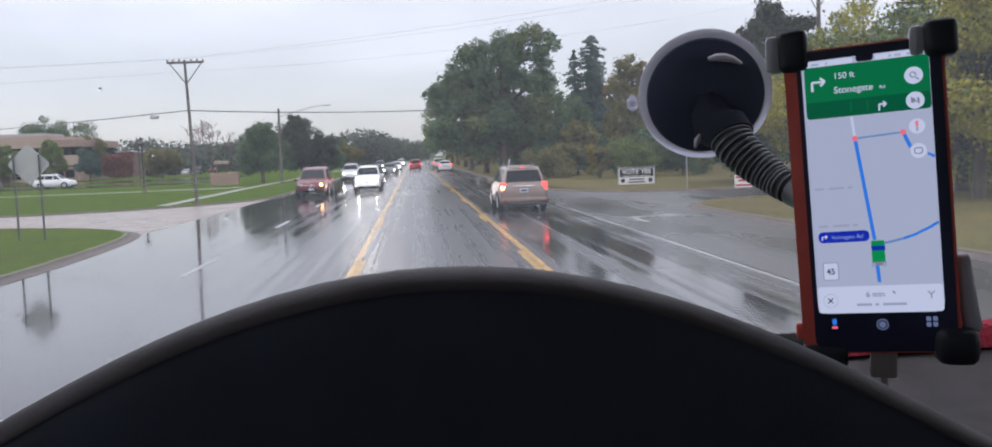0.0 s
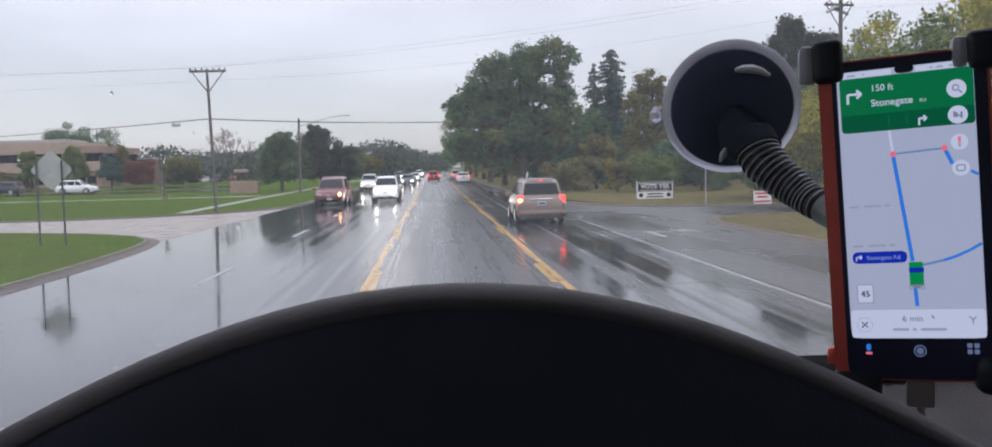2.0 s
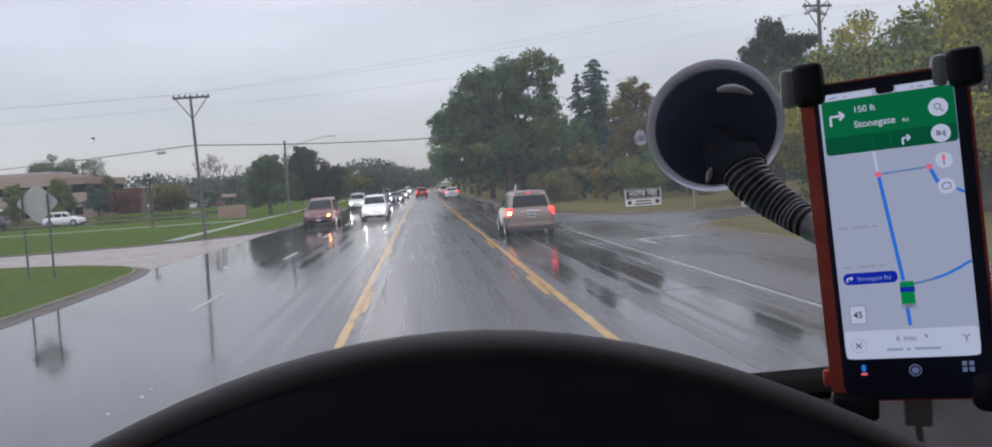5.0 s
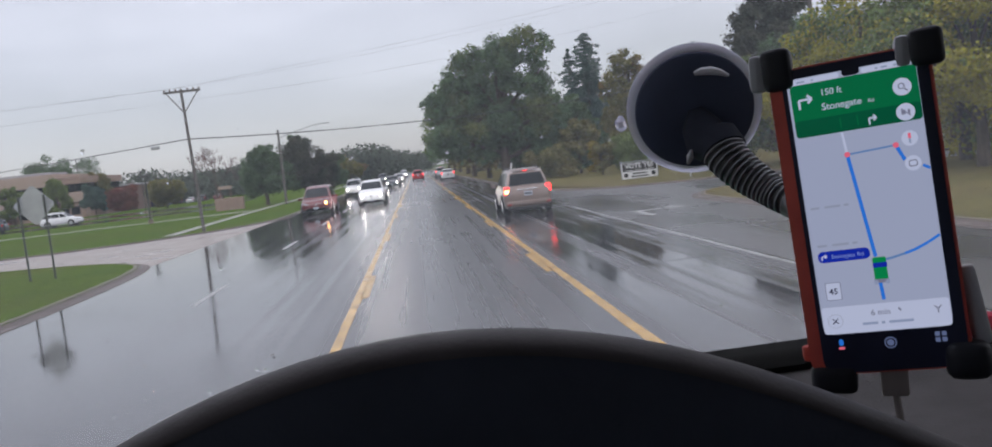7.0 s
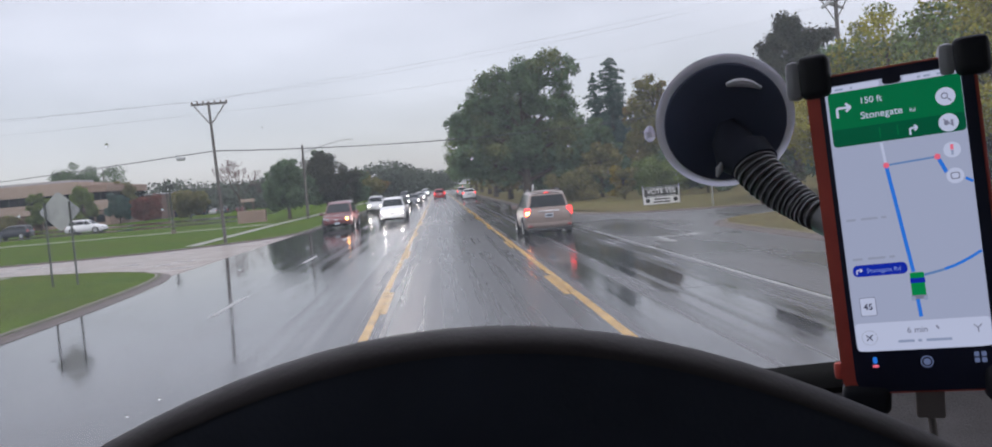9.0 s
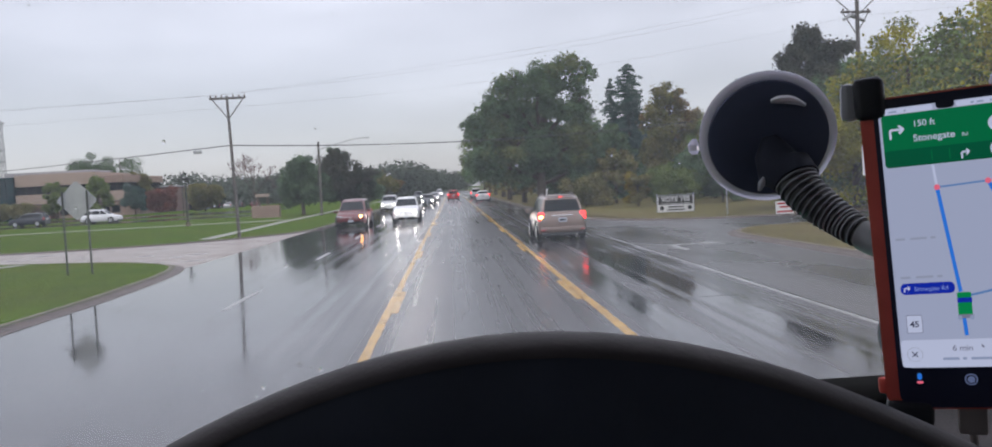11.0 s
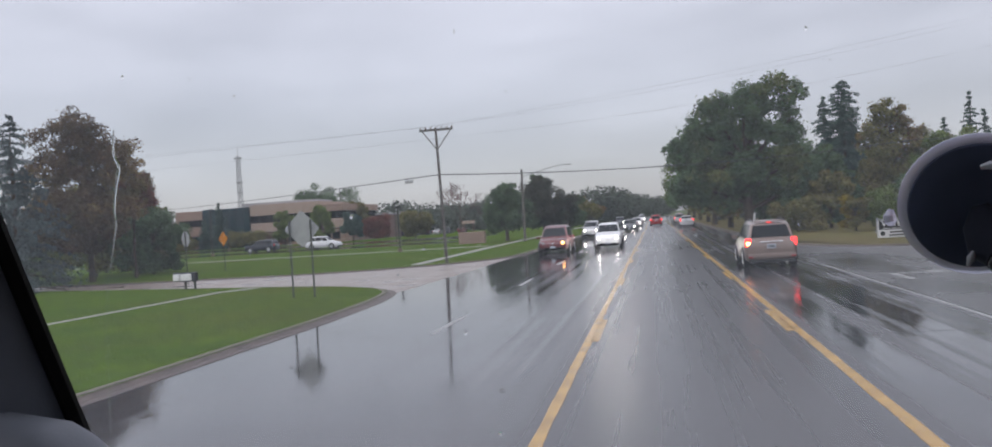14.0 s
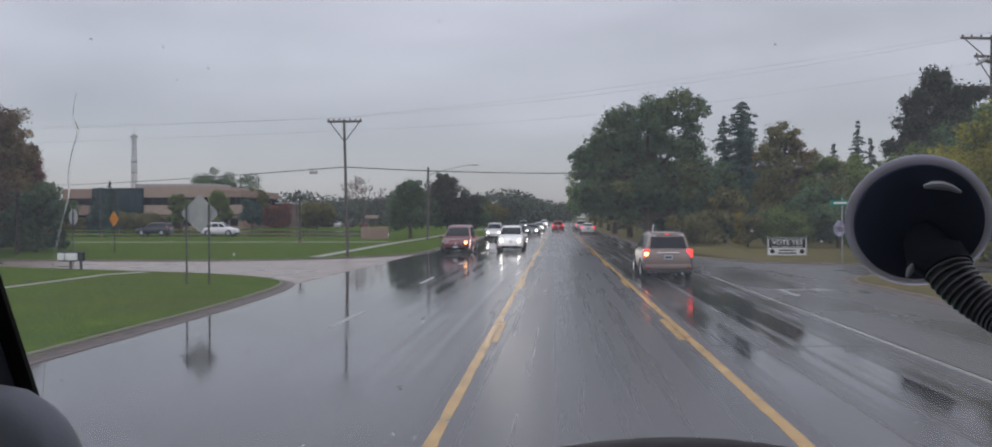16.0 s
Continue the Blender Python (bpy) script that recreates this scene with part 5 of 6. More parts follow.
        if left_amber and x < 0:
            part("indicator", B((x * W * 0.86, -L * 0.475 - 0.07, zt - 0.13), (0.15, 0.06, 0.12), 0.02), AMBERLIGHT, tl, "lit amber indicator")
        if roof_rails:
            part("roof_rail", T_([(x * W * 0.60, -0.36 * L, H * 0.985), (x * W * 0.61, -0.2 * L, H + 0.045), (x * W * 0.61, -0.02 * L, H + 0.045), (x * W * 0.60, 0.06 * L, H * 0.975)], 0.02, 6), BLACKPL, c)
        part("fog_lamp", B((x * W * 0.70, L * 0.487, H * 0.24), (0.18, 0.08, 0.07), 0.02), head if (head and head is not AMBERLIGHT) else DARKGLASS, c)
    zg = low_at(0.48)[1] - 0.16
    gr = part("grille", B((0, L * 0.488, zg), (W * 0.96, 0.07, 0.20), 0.03), SEAL, c)
    part("grille_frame", tube(bmesh.new(), [(gx * W * 0.46, L * 0.488 + 0.035, zg + gz) for gx, gz in ((-1, 0.07), (-0.85, -0.085), (0.85, -0.085), (1, 0.07), (0, 0.09), (-1, 0.07))], 0.010, 6), CHROME, gr, "chrome grille surround")
    for gz in (-0.03, 0.03):
        part("grille_bar", B((0, L * 0.488 + 0.036, zg + gz), (W * 0.80, 0.012, 0.010)), BLACKPL, gr)
    part("lower_intake", B((0, L * 0.494, H * 0.19), (W * 1.25, 0.14, 0.17), 0.04, None, 2), SEAL, c, "black lower air intake")
    part("badge", B((0, L * 0.505, low_at(0.48)[1] - 0.14), (0.14, 0.03, 0.08), 0.02), CHROME, c)
    part("front_bumper", B((0, L * 0.482, H * 0.19), (W * 1.62, 0.16, 0.20), 0.05, None, 2), BLACKPL, c)
    part("rear_bumper", B((0, -L * 0.487, H * 0.27), (W * 1.82, 0.17, 0.17), 0.05, None, 2), mat, c, smooth=True)
    part("rear_valance", B((0, -L * 0.483, H * 0.155), (W * 1.72, 0.17, 0.15), 0.05, None, 2), BLACKPL, c, "black lower bumper", smooth=True)
    part("tailgate_trim", B((0, -L * 0.499, low_at(-0.49)[1] - 0.02), (W * 0.9, 0.03, 0.05), 0.01), CHROME, c)
    if shape != "sedan":
        part("spoiler", B((0, -0.425 * L, H * 0.978), (W * 1.16, 0.22, 0.035), 0.012), mat, c)
        for x in (-1, 1):
            part("reflector", B((x * W * 0.80, -L * 0.506, H * 0.25), (0.16, 0.02, 0.04), 0.006), LENSRED, c)
        part("exhaust", T_([(W * 0.55, -L * 0.47, H * 0.13), (W * 0.55, -L * 0.505, H * 0.13)], 0.035, 10), CHROME, c)
        part("brake_lamp", B((0, -0.415 * L, H * 0.965 - 0.01), (0.16, 0.04, 0.018), 0.008), tail if tail else LENSRED, c)
    pl = part("number_plate", B((0, -L * 0.505, low_at(-0.49)[1] - 0.17), (0.31, 0.02, 0.16), 0.004), PLATE, c)
    part("line_bar", B((0, -L * 0.505 - 0.012, low_at(-0.49)[1] - 0.17), (0.22, 0.004, 0.06)), NAVY, pl)
    pf = part("number_plate", B((0, L * 0.508, H * 0.24), (0.31, 0.02, 0.12), 0.004), PLATE, c)
    part("wiper", T_([(-0.3, -L * 0.47, low_at(-0.46)[1] + 0.10), (0.15, -L * 0.468, low_at(-0.46)[1] + 0.12)], 0.012, 5), BLACKPL, c)
    return c


car((3.95, 34.5, 0.0), 0, "suv", CHAMPAGNE, "champagne SUV with red tail lamps lit on the wet road", "suv", tail=TAILLIGHT, roof_rails=True, left_amber=True)
car((-3.05, 60.0, 0.0), 180, "suv", PEARL, "white oncoming SUV with bright headlights", "suv", head=HEADLIGHT, roof_rails=True)
car((-6.3, 57.5, 0.0), 180, "van", MAROON, "maroon oncoming minivan with amber lamps lit", "minivan", head=AMBERLIGHT, lit=(-1,))
car((-6.4, 92.0, 0.0), 180, "suv", SILVER, "silver oncoming SUV with headlights lit", "suv", head=FARHEAD)
car((-3.0, 110.0, 0.0), 180, "sedan", NAVY, "dark oncoming sedan with headlights lit", "sedan", head=FARHEAD)
car((-2.8, 140.0, 0.0), 180, "sedan", SILVER, "silver oncoming sedan with headlights lit", "sedan", head=FARHEAD)
car((-6.2, 165.0, 0.0), 180, "suv", NAVY, "dark oncoming SUV with headlights lit", "suv", head=FARHEAD)
car((-2.9, 205.0, 0.0), 180, "suv", PEARL, "white far oncoming SUV with headlights lit", "suv", head=FARHEAD)
car((0.2, 140.0, 0.0), 0, "suv", REDCAR, "red SUV waiting in the middle turn lane", "suv", tail=TAILLIGHT)
car((4.0, 118.0, 0.0), 0, "sedan", PEARL, "white sedan driving away on the wet road", "sedan", tail=TAILLIGHT)
car((4.0, 150.0, 0.0), 0, "suv", SILVER, "silver SUV driving away in the rain", "suv", tail=TAILLIGHT)
car((-42.4, 110.0, 0.087), -92, "suv", PEARL, "white SUV on the office drive", "suv", roof_rails=True)
car((-52.8, 114.0, 0.087), 88, "suv", NAVY, "dark blue SUV on the office drive", "suv")
for k, (x, m) in enumerate(((-49.5, NAVY), (-52.3, SILVER), (-55.1, NAVY), (-58.0, SILVER), (-61, NAVY), (-46.8, MAROON))):
    car((x, 211 + k * 0.8, -0.1), 4, "sedan" if k % 2 else "suv", m, "parked car in the office car park", "parked_car")

# ---- truck cab round the camera ----
cab = thing("truck_cab", "dark truck cab interior with roof, doors and pillars", "truck cab", (0, 0, 0))
part("roof", B((0.4, -0.08, 2.80), (2.3, 1.30, 0.06), 0.02), HEADLINER, cab)
part("rear_wall", B((0.4, -0.75, 1.85), (2.3, 0.05, 1.9), 0.01), HEADLINER, cab)
part("floor", B((0.4, 0.1, 0.93), (2.3, 1.8, 0.05), 0.01), BLACKPL, cab)
part("header", B((0.4, 0.50, 2.74), (2.2, 0.10, 0.12), 0.02), HEADLINER, cab)
for x, n in ((-0.86, -1), (1.60, 1)):
    d = part("door", B((x, 0.05, 1.45), (0.06, 1.55, 0.95), 0.02), PILLAR, cab)
    part("armrest", B((x - n * 0.06, 0.0, 1.80), (0.08, 0.6, 0.07), 0.02), BLACKPL, d)
    part("rear_pillar", B((x, -0.68, 2.3), (0.07, 0.14, 0.95), 0.02), PILLAR, cab)
lp = part("windscreen_pillar", loft(bmesh.new(), [[(-0.456 - (z - 2.06) * 0.042 - a, y0 + y, z) for a, y in ((0, 0), (0.03, -0.05), (0.26, -0.09), (0.26, 0.03), (0.09, 0.05))] for z, y0 in ((1.60, 0.870), (2.06, 0.675), (2.30, 0.573), (2.78, 0.369))]), PILLAR, cab)
part("seal", T_([(-0.450, 0.690, 2.02), (-0.455, 0.672, 2.06), (-0.465, 0.570, 2.30), (-0.485, 0.366, 2.78)], 0.007, 6), SEAL, lp, "black rubber edge")
part("windscreen_pillar", loft(bmesh.new(), [[(1.30 + (2.78 - z) * 0.2 + a, y0 + y, z) for a, y in ((0, 0), (0.16, -0.06), (0.16, 0.05), (0.02, 0.06))] for z, y0 in ((1.7, 0.93), (2.78, 0.47))]), PILLAR, cab)

dash = thing("dashboard", "grey vinyl dashboard with a black padded instrument hood", "dashboard", (0, 0, 0))
secs = []
for x in [-0.84 + 2.4 * k / 24 for k in range(25)]:
    k = min(1, max(0, (x + 0.35) / 0.4))
    zt, zc = lerp(1.86, 1.945, k), lerp(1.914, 1.983, k)
    secs.append([(x, 0.36, 1.45), (x, 0.36, zt - 0.13), (x, 0.40, zt - 0.05), (x, 0.50, zt), (x, 0.74, zt + 0.004), (x, 0.84, zc - 0.014), (x, 0.872, zc - 0.003), (x, 0.886, zc - 0.04), (x, 0.90, 1.45)])
part("top", loft(bmesh.new(), secs), DASHVINYL, dash, smooth=True)
part("cowl", loft(bmesh.new(), [[(x, 0.885 + dy, lerp(1.914, 1.983, min(1, max(0, (x + 0.35) / 0.4))) + dz) for dy, dz in ((-0.05, -0.008), (-0.04, 0.0), (-0.02, 0.002), (0.010, 0.002), (0.014, -0.03), (-0.03, -0.06))] for x in [-0.84 + 2.4 * k / 24 for k in range(25)]]), SEAL, dash, "black cowl edge", smooth=True)
CX, ZT = 0.0107, 2.1413
def hood_z(x):
    u = (x - CX) / 0.2
    return ZT - 0.0721 * u * u + 0.0086 * min(u, 2.0) ** 4 if abs(u) < 1.7 else ZT - 0.0721 * 2.89 + 0.0718 - (abs(u) - 1.7) * 0.11
outer, inner = [], []
HX = [CX - 0.42 + 0.84 * k / 48 for k in range(49)]
def shell(y, drop, shrink):
    return [(CX + (x - CX) * shrink, y, hood_z(x) - drop) for x in HX]
def skin(bm, rows):
    vs = [[bm.verts.new(p) for p in r] for r in rows]
    for a, b in zip(vs, vs[1:]):
        for k in range(len(a) - 1):
            bm.faces.new((a[k], a[k + 1], b[k + 1], b[k]))
    return bm
part("instrument_hood", skin(bmesh.new(), [shell(0.3580, 0.0085, 0.9895), shell(0.3580, 0.0066, 0.9915), shell(0.3602, 0.0040, 0.9945), shell(0.3640, 0.0018, 0.9975), shell(0.370, 0.0005, 1.0),
                                           shell(0.380, 0.0010, 1.0), shell(0.40, 0.006, 0.995), shell(0.43, 0.016, 0.985), shell(0.50, 0.040, 0.96), shell(0.60, 0.08, 0.92), shell(0.70, 0.13, 0.86), shell(0.76, 0.24, 0.8)]), LIPVINYL, dash, "grey padded hood edge", smooth=True)
part("instrument_face", skin(bmesh.new(), [[(x, 0.47, 1.70) for x in HX], shell(0.400, 0.25, 0.90), shell(0.376, 0.15, 0.915), shell(0.364, 0.085, 0.935), shell(0.3590, 0.050, 0.952), shell(0.3572, 0.030, 0.967), shell(0.3578, 0.0150, 0.983), shell(0.3590, 0.0080, 0.990)]), HOODVINYL, dash, "black padded instrument face", smooth=True)
part("lower_panel", B((0.35, 0.34, 1.55), (2.3, 0.06, 0.55), 0.02), DASHVINYL, dash)
knob = thing("dash_end_cap", "rounded charcoal dash end cap beside the pillar", "dash trim", (-0.502, 0.60, 1.86))
sec = []
for k in range(25):
    t = k / 24
    grow = math.sqrt(max(0.0, 1 - max(0.0, (t - 0.72) / 0.28) ** 2.0))
    rx, ry = 0.114 * (0.25 + 0.75 * grow), 0.045 * (0.25 + 0.75 * grow)
    ring = []
    for q in range(32):
        a = 2 * math.pi * q / 32
        ca, sa = math.cos(a), math.sin(a)
        ring.append((rx * math.copysign(abs(ca) ** 0.6, ca), ry * math.copysign(abs(sa) ** 0.6, sa), t * 0.262))
    sec.append(ring)
part("cap", loft(bmesh.new(), sec), PILLAR, knob, smooth=True)

screen = thing("windscreen", "clear rain-spotted windscreen", "windscreen", (0, 0, 0), kind="structure")
WZ, WY, LEAN = 2.231, 0.787, 0.466
def on_glass(x, z, off=0.0):
    return Vector((x, WY - (z - WZ) * LEAN, z)) + Vector((0, -0.906, -0.422)) * off
pane = part("pane", loft(bmesh.new(), [[on_glass(-0.80, 1.935, o), on_glass(1.45, 1.935, o), on_glass(1.45, 2.74, o), on_glass(-0.80, 2.74, o)] for o in (0, -0.005)]), GLASS, screen)
pane.visible_shadow = False

# rain drops and runs lying on the outer face
rng2 = random.Random(17)
bm = bmesh.new()
for k in range(75):
    x, z = rng2.uniform(-0.5, 0.75), rng2.uniform(1.97, 2.44)
    if z < 2.2 and rng2.random() < 0.72:
        continue
    r = rng2.choice((0.0006, 0.0008, 0.001, 0.0013, 0.0018))
    m = Matrix.Translation(on_glass(x, z, -0.0055)) @ Matrix.Rotation(radians(-25), 4, "X") @ Matrix.Diagonal((r * rng2.uniform(0.8, 1.3), r * 0.45, r * rng2.uniform(0.9, 1.6), 1))
    bmesh.ops.create_icosphere(bm, subdivisions=1, radius=1, matrix=m)
for k in range(26):
    x, z = rng2.uniform(-0.34, -0.12), rng2.uniform(1.99, 2.03)
    r = rng2.choice((0.0009, 0.0013, 0.0019))
    m = Matrix.Translation(on_glass(x, z, -0.0055)) @ Matrix.Rotation(radians(-25), 4, "X") @ Matrix.Diagonal((r * 1.4, r * 0.45, r, 1))
    bmesh.ops.create_icosphere(bm, subdivisions=1, radius=1, matrix=m)
run = [(-0.455, 2.345), (-0.463, 2.325), (-0.4625, 2.312), (-0.472, 2.295), (-0.481, 2.275), (-0.485, 2.26), (-0.498, 2.235), (-0.516, 2.20), (-0.533, 2.16), (-0.553, 2.10), (-0.574, 2.04)]
tube(bm, smooth_line([on_glass(x, z, -0.0052) for x, z in ((x - 0.007, z) for x, z in run)], 4), [0.0004 + 0.0008 * math.sin(math.pi * min(1, (k + 3) / 26)) for k in range(41)], 6)
drops = tagged(solid("rain_drops", bm, WATER, True), "scattered clear rain drops on the windscreen", "rain drops", kind="stuff")
drops.visible_shadow = False

wiper = thing("wiper", "black windscreen wiper parked along the cowl", "wiper", (0, 0, 0))
part("arm", T_([(0.95, 1.03, 1.930), (0.62, 0.985, 1.945), (0.36, 0.965, 1.950)], [0.010, 0.007, 0.005], 6), SEAL, wiper)
part("blade", B((0.44, 0.955, 1.938), (0.52, 0.012, 0.014), 0.003), SEAL, wiper)
part("claw", B((0.37, 0.962, 1.951), (0.04, 0.012, 0.008), 0.002), SEAL, wiper)

body = thing("truck", "green truck nose with a flat top below the windscreen", "truck", (0, 0, 0))
part("nose", B((0.4, 1.85, 1.0), (2.25, 1.55, 0.84), 0.12, None, 3), TRUCKGREEN, body, smooth=True)
part("cowl_panel", B((0.4, 1.09, 1.62), (2.25, 0.12, 0.42), 0.02), TRUCKGREEN, body)
part("front_panel", B((0.4, 0.2, 0.55), (2.35, 1.9, 0.7), 0.05), TRUCKGREEN, body)
for x in (-0.6, 1.4):
    part("wheel", T_([(x - 0.12, 1.6, 0.48), (x + 0.12, 1.6, 0.48)], 0.48, 24), TYRE, body)
spot = thing("convex_mirror", "round convex mirror with a black rim on the truck nose", "mirror", (1.270, 2.40, 1.722))
nrm = Vector((-0.47, -0.87, 0.10)).normalized()
ux = Vector((0, 0, 1)).cross(nrm).normalized()
uz = nrm.cross(ux)
rings = []
for k in range(9):
    r = 0.108 * k / 8
    rings.append([(ux * math.cos(a) + uz * math.sin(a)) * max(r, 0.001) + nrm * (0.022 * (1 - (r / 0.108) ** 2)) for a in (2 * math.pi * q / 40 for q in range(40))])
part("glass", loft(bmesh.new(), rings, True), MIRROR, spot, smooth=True)
part("rim", tube(bmesh.new(), [(ux * math.cos(a) + uz * math.sin(a)) * 0.110 for a in (2 * math.pi * q / 40 for q in range(41))], 0.008, 8), BLACKPL, spot, smooth=True)
part("shell", loft(bmesh.new(), [[(ux * math.cos(a) + uz * math.sin(a)) * r - nrm * d for a in (2 * math.pi * q / 30 for q in range(30))] for r, d in ((0.110, 0.004), (0.09, 0.035), (0.03, 0.055))]), BLACKPL, spot, smooth=True)
part("arm", T_([(0.02, 0.05, -0.04), (0.03, 0.06, -0.2), (0.0, 0.0, -0.33)], 0.012, 8), BLACKPL, spot)

# ---- phone in its windscreen mount ----
PX, PN = Vector((0.883, -0.469, 0)), Vector((-0.469, -0.883, 0))
frame_m = Matrix(((PX.x, 0, PN.x, 0.2718), (PX.y, 0, PN.y, 0.4915), (0, 1, 0, 2.1627), (0, 0, 0, 1)))
phone_m = frame_m @ Matrix.Translation((-0.0017, -0.0030, 0)) @ Matrix.Rotation(radians(3.2), 4, "Z")
phone = tagged(new("phone"), "smartphone in a red bumper case showing a navigation map", "phone")
phone.matrix_basis = phone_m


def plate2(cx, cy, w, h, r, z0, z1, n=5):
    """A rounded rectangle plate in the phone's plane."""
    pts = []
    for sx, sy, a0 in ((1, 1, 0), (-1, 1, 90), (-1, -1, 180), (1, -1, 270)):
        for k in range(n + 1):
            a = radians(a0 + 90 * k / n)
            pts.append((cx + sx * (w / 2 - r) + r * math.cos(a), cy + sy * (h / 2 - r) + r * math.sin(a)))
    return slab(bmesh.new(), pts, z0, z1)


MM = 0.001
part("case", plate2(-1.2 * MM, -7.5 * MM, 87 * MM, 183 * MM, 9 * MM, -14 * MM, -1.4 * MM), REDCASE, phone, "red rubber bumper case")
flap = part("port_flap", B((-45.5 * MM, -86 * MM, -7 * MM), (7 * MM, 10 * MM, 6 * MM), 2.5 * MM, None, 2), REDCASE, phone, "small red rubber port flap", smooth=True)
part("clip", B((-42.5 * MM, -80 * MM, -4 * MM), (4 * MM, 4 * MM, 4 * MM), 1 * MM), GREYPL, flap, "grey clip")
part("bezel", plate2(1.5 * MM, -7.5 * MM, 78 * MM, 181 * MM, 8 * MM, -5 * MM, -0.6 * MM), NAVYCASE, phone, "dark glossy bezel")
scr = part("screen", plate2(-0.2 * MM, 1.5 * MM, 69 * MM, 152 * MM, 5.5 * MM, -0.55 * MM, 0), S_MAP, phone, "lit navigation map screen")
part("notch", plate2(0.4 * MM, 76.2 * MM, 9.6 * MM, 4.6 * MM, 2.2 * MM, 0.02 * MM, 0.10 * MM), NAVYCASE, scr)


def icon(name, cx, cy, w, h, r, mat, layer=1, label=""):
    return part(name, plate2(cx * MM, cy * MM, w * MM, h * MM, r * MM, 0.0, layer * 0.12 * MM), mat, scr, label)


def line2(name, pts, w, mat, layer=1):
    bm = bmesh.new()
    for (x0, y0), (x1, y1) in zip(pts, pts[1:]):
        d = Vector((x1 - x0, y1 - y0))
        q = Vector((-d.y, d.x)).normalized() * w / 2
        slab(bm, [((x0 - q.x) * MM, (y0 - q.y) * MM), ((x1 - q.x) * MM, (y1 - q.y) * MM), ((x1 + q.x) * MM, (y1 + q.y) * MM), ((x0 + q.x) * MM, (y0 + q.y) * MM)], 0, layer * 0.12 * MM)
    return part(name, bm, mat, scr)


def words(body, cx, cy, size, mat, layer=2, align="LEFT", bold=0.0):
    return text_mesh("caption", body, size * MM, mat, Matrix.Translation((cx * MM, cy * MM, layer * 0.12 * MM)), scr, align, 0.00004, bold * MM)


icon("status_bar", -19, 75.4, 26, 3.2, 1.2, S_WHITE, 0.6)
icon("status_bar", 19, 75.4, 26, 3.2, 1.2, S_WHITE, 0.6)
for x, w in ((-27, 4.5), (-20.5, 1.2), (14, 1.6), (18, 3.4), (26, 6.5)):
    icon("line_bar", x, 75.2, w, 1.1, 0.3, S_PALE, 1)
icon("banner", 0.4, 58.3, 67.4, 30.6, 2.2, S_GREEN, 1, "green direction banner")
icon("lane_strip", 0.4, 47.9, 67.4, 9.9, 2.2, S_DGREEN, 2, "dark green lane strip")
line2("turn_arrow", [(-29.2, 59.4), (-29.2, 64.7), (-23.0, 64.7)], 1.3, S_WHITE, 2)
line2("turn_arrow", [(-24.6, 67.0), (-22.0, 64.7), (-24.6, 62.4)], 1.3, S_WHITE, 2)
line2("lane_arrow", [(6.6, 44.4), (6.6, 48.0), (10.0, 48.0)], 1.0, S_WHITE, 3)
line2("lane_arrow", [(8.8, 49.6), (10.4, 48.0), (8.8, 46.4)], 0.9, S_WHITE, 3)
line2("lane_ghost", [(-8.6, 45.2), (-8.6, 51.0)], 0.7, S_GREEN, 3)
line2("lane_ghost", [(0.5, 45.2), (0.5, 51.0)], 0.7, S_GREEN, 3)
words("150 ft", -17.2, 67.0, 5.0, S_WHITE, 2, bold=0.03)
words("Stonegate", -17.4, 58.7, 5.4, S_WHITE, 2, bold=0.05)
words("Rd", 7.4, 57.9, 2.9, S_WHITE, 2)
for y in (62.4, 48.2):
    icon("round_button", 25.7, y, 9.8, 9.8, 4.89, S_WHITE, 3)
line2("loupe", [(26.7, 61.3), (28.3, 59.8)], 0.8, S_GREY, 4)
icon("loupe", 25.3, 62.8, 3.6, 3.6, 1.79, S_GREY, 4)
icon("loupe", 25.3, 62.8, 2.3, 2.3, 1.14, S_WHITE, 5)
icon("speaker", 24.6, 48.2, 2.2, 2.6, 0.4, S_GREY, 4)
icon("speaker", 27.4, 48.2, 1.2, 3.0, 0.5, S_GREY, 4)
line2("speaker", [(23.4, 50.3), (28.0, 46.1)], 0.6, S_GREY, 5)
icon("round_button", 25.8, 33.4, 8.6, 8.6, 4.29, S_WHITE, 1)
line2("compass", [(25.8, 33.4), (25.8, 36.4)], 1.5, S_PINK, 2)
line2("compass", [(25.8, 30.6), (25.8, 33.3)], 1.2, S_PALE, 2)
icon("round_button", 25.8, 19.3, 8.6, 8.6, 4.29, S_WHITE, 1)
icon("speech", 25.8, 19.3, 4.6, 3.8, 1.2, S_GREY, 2)
icon("speech", 25.8, 19.3, 3.4, 2.6, 0.8, S_WHITE, 3)
line2("route", [(-7.6, 29.5), (-0.6, -31.0)], 2.0, S_BLUE, 1)
line2("route", [(-0.1, -46.0), (0.5, -56.2)], 2.0, S_BLUE, 1)
line2("route", [(-7.6, 29.5), (18.3, 30.7)], 1.0, S_ROUTE, 1)
line2("route", [(18.3, 30.7), (21.8, 21.7)], 2.0, S_BLUE, 1)
line2("route", [(30.6, 17.4), (34.0, 15.2)], 1.5, S_BLUE, 1)
line2("route", [(4.0, -33.2), (9.0, -32.3), (15.0, -30.9)], 1.3, S_ROUTE, 1)
line2("route", [(15.0, -30.9), (20.9, -29.1), (28.0, -25.8), (33.9, -22.4)], 1.5, S_BLUE, 1)
line2("street_line", [(-8.7, 42.6), (-7.6, 29.5)], 1.4, S_WHITE, 1)
for x, y in ((-7.6, 29.5), (18.3, 30.7)):
    icon("stop_dot", x, y, 3.2, 3.2, 1.59, S_PINK, 2)
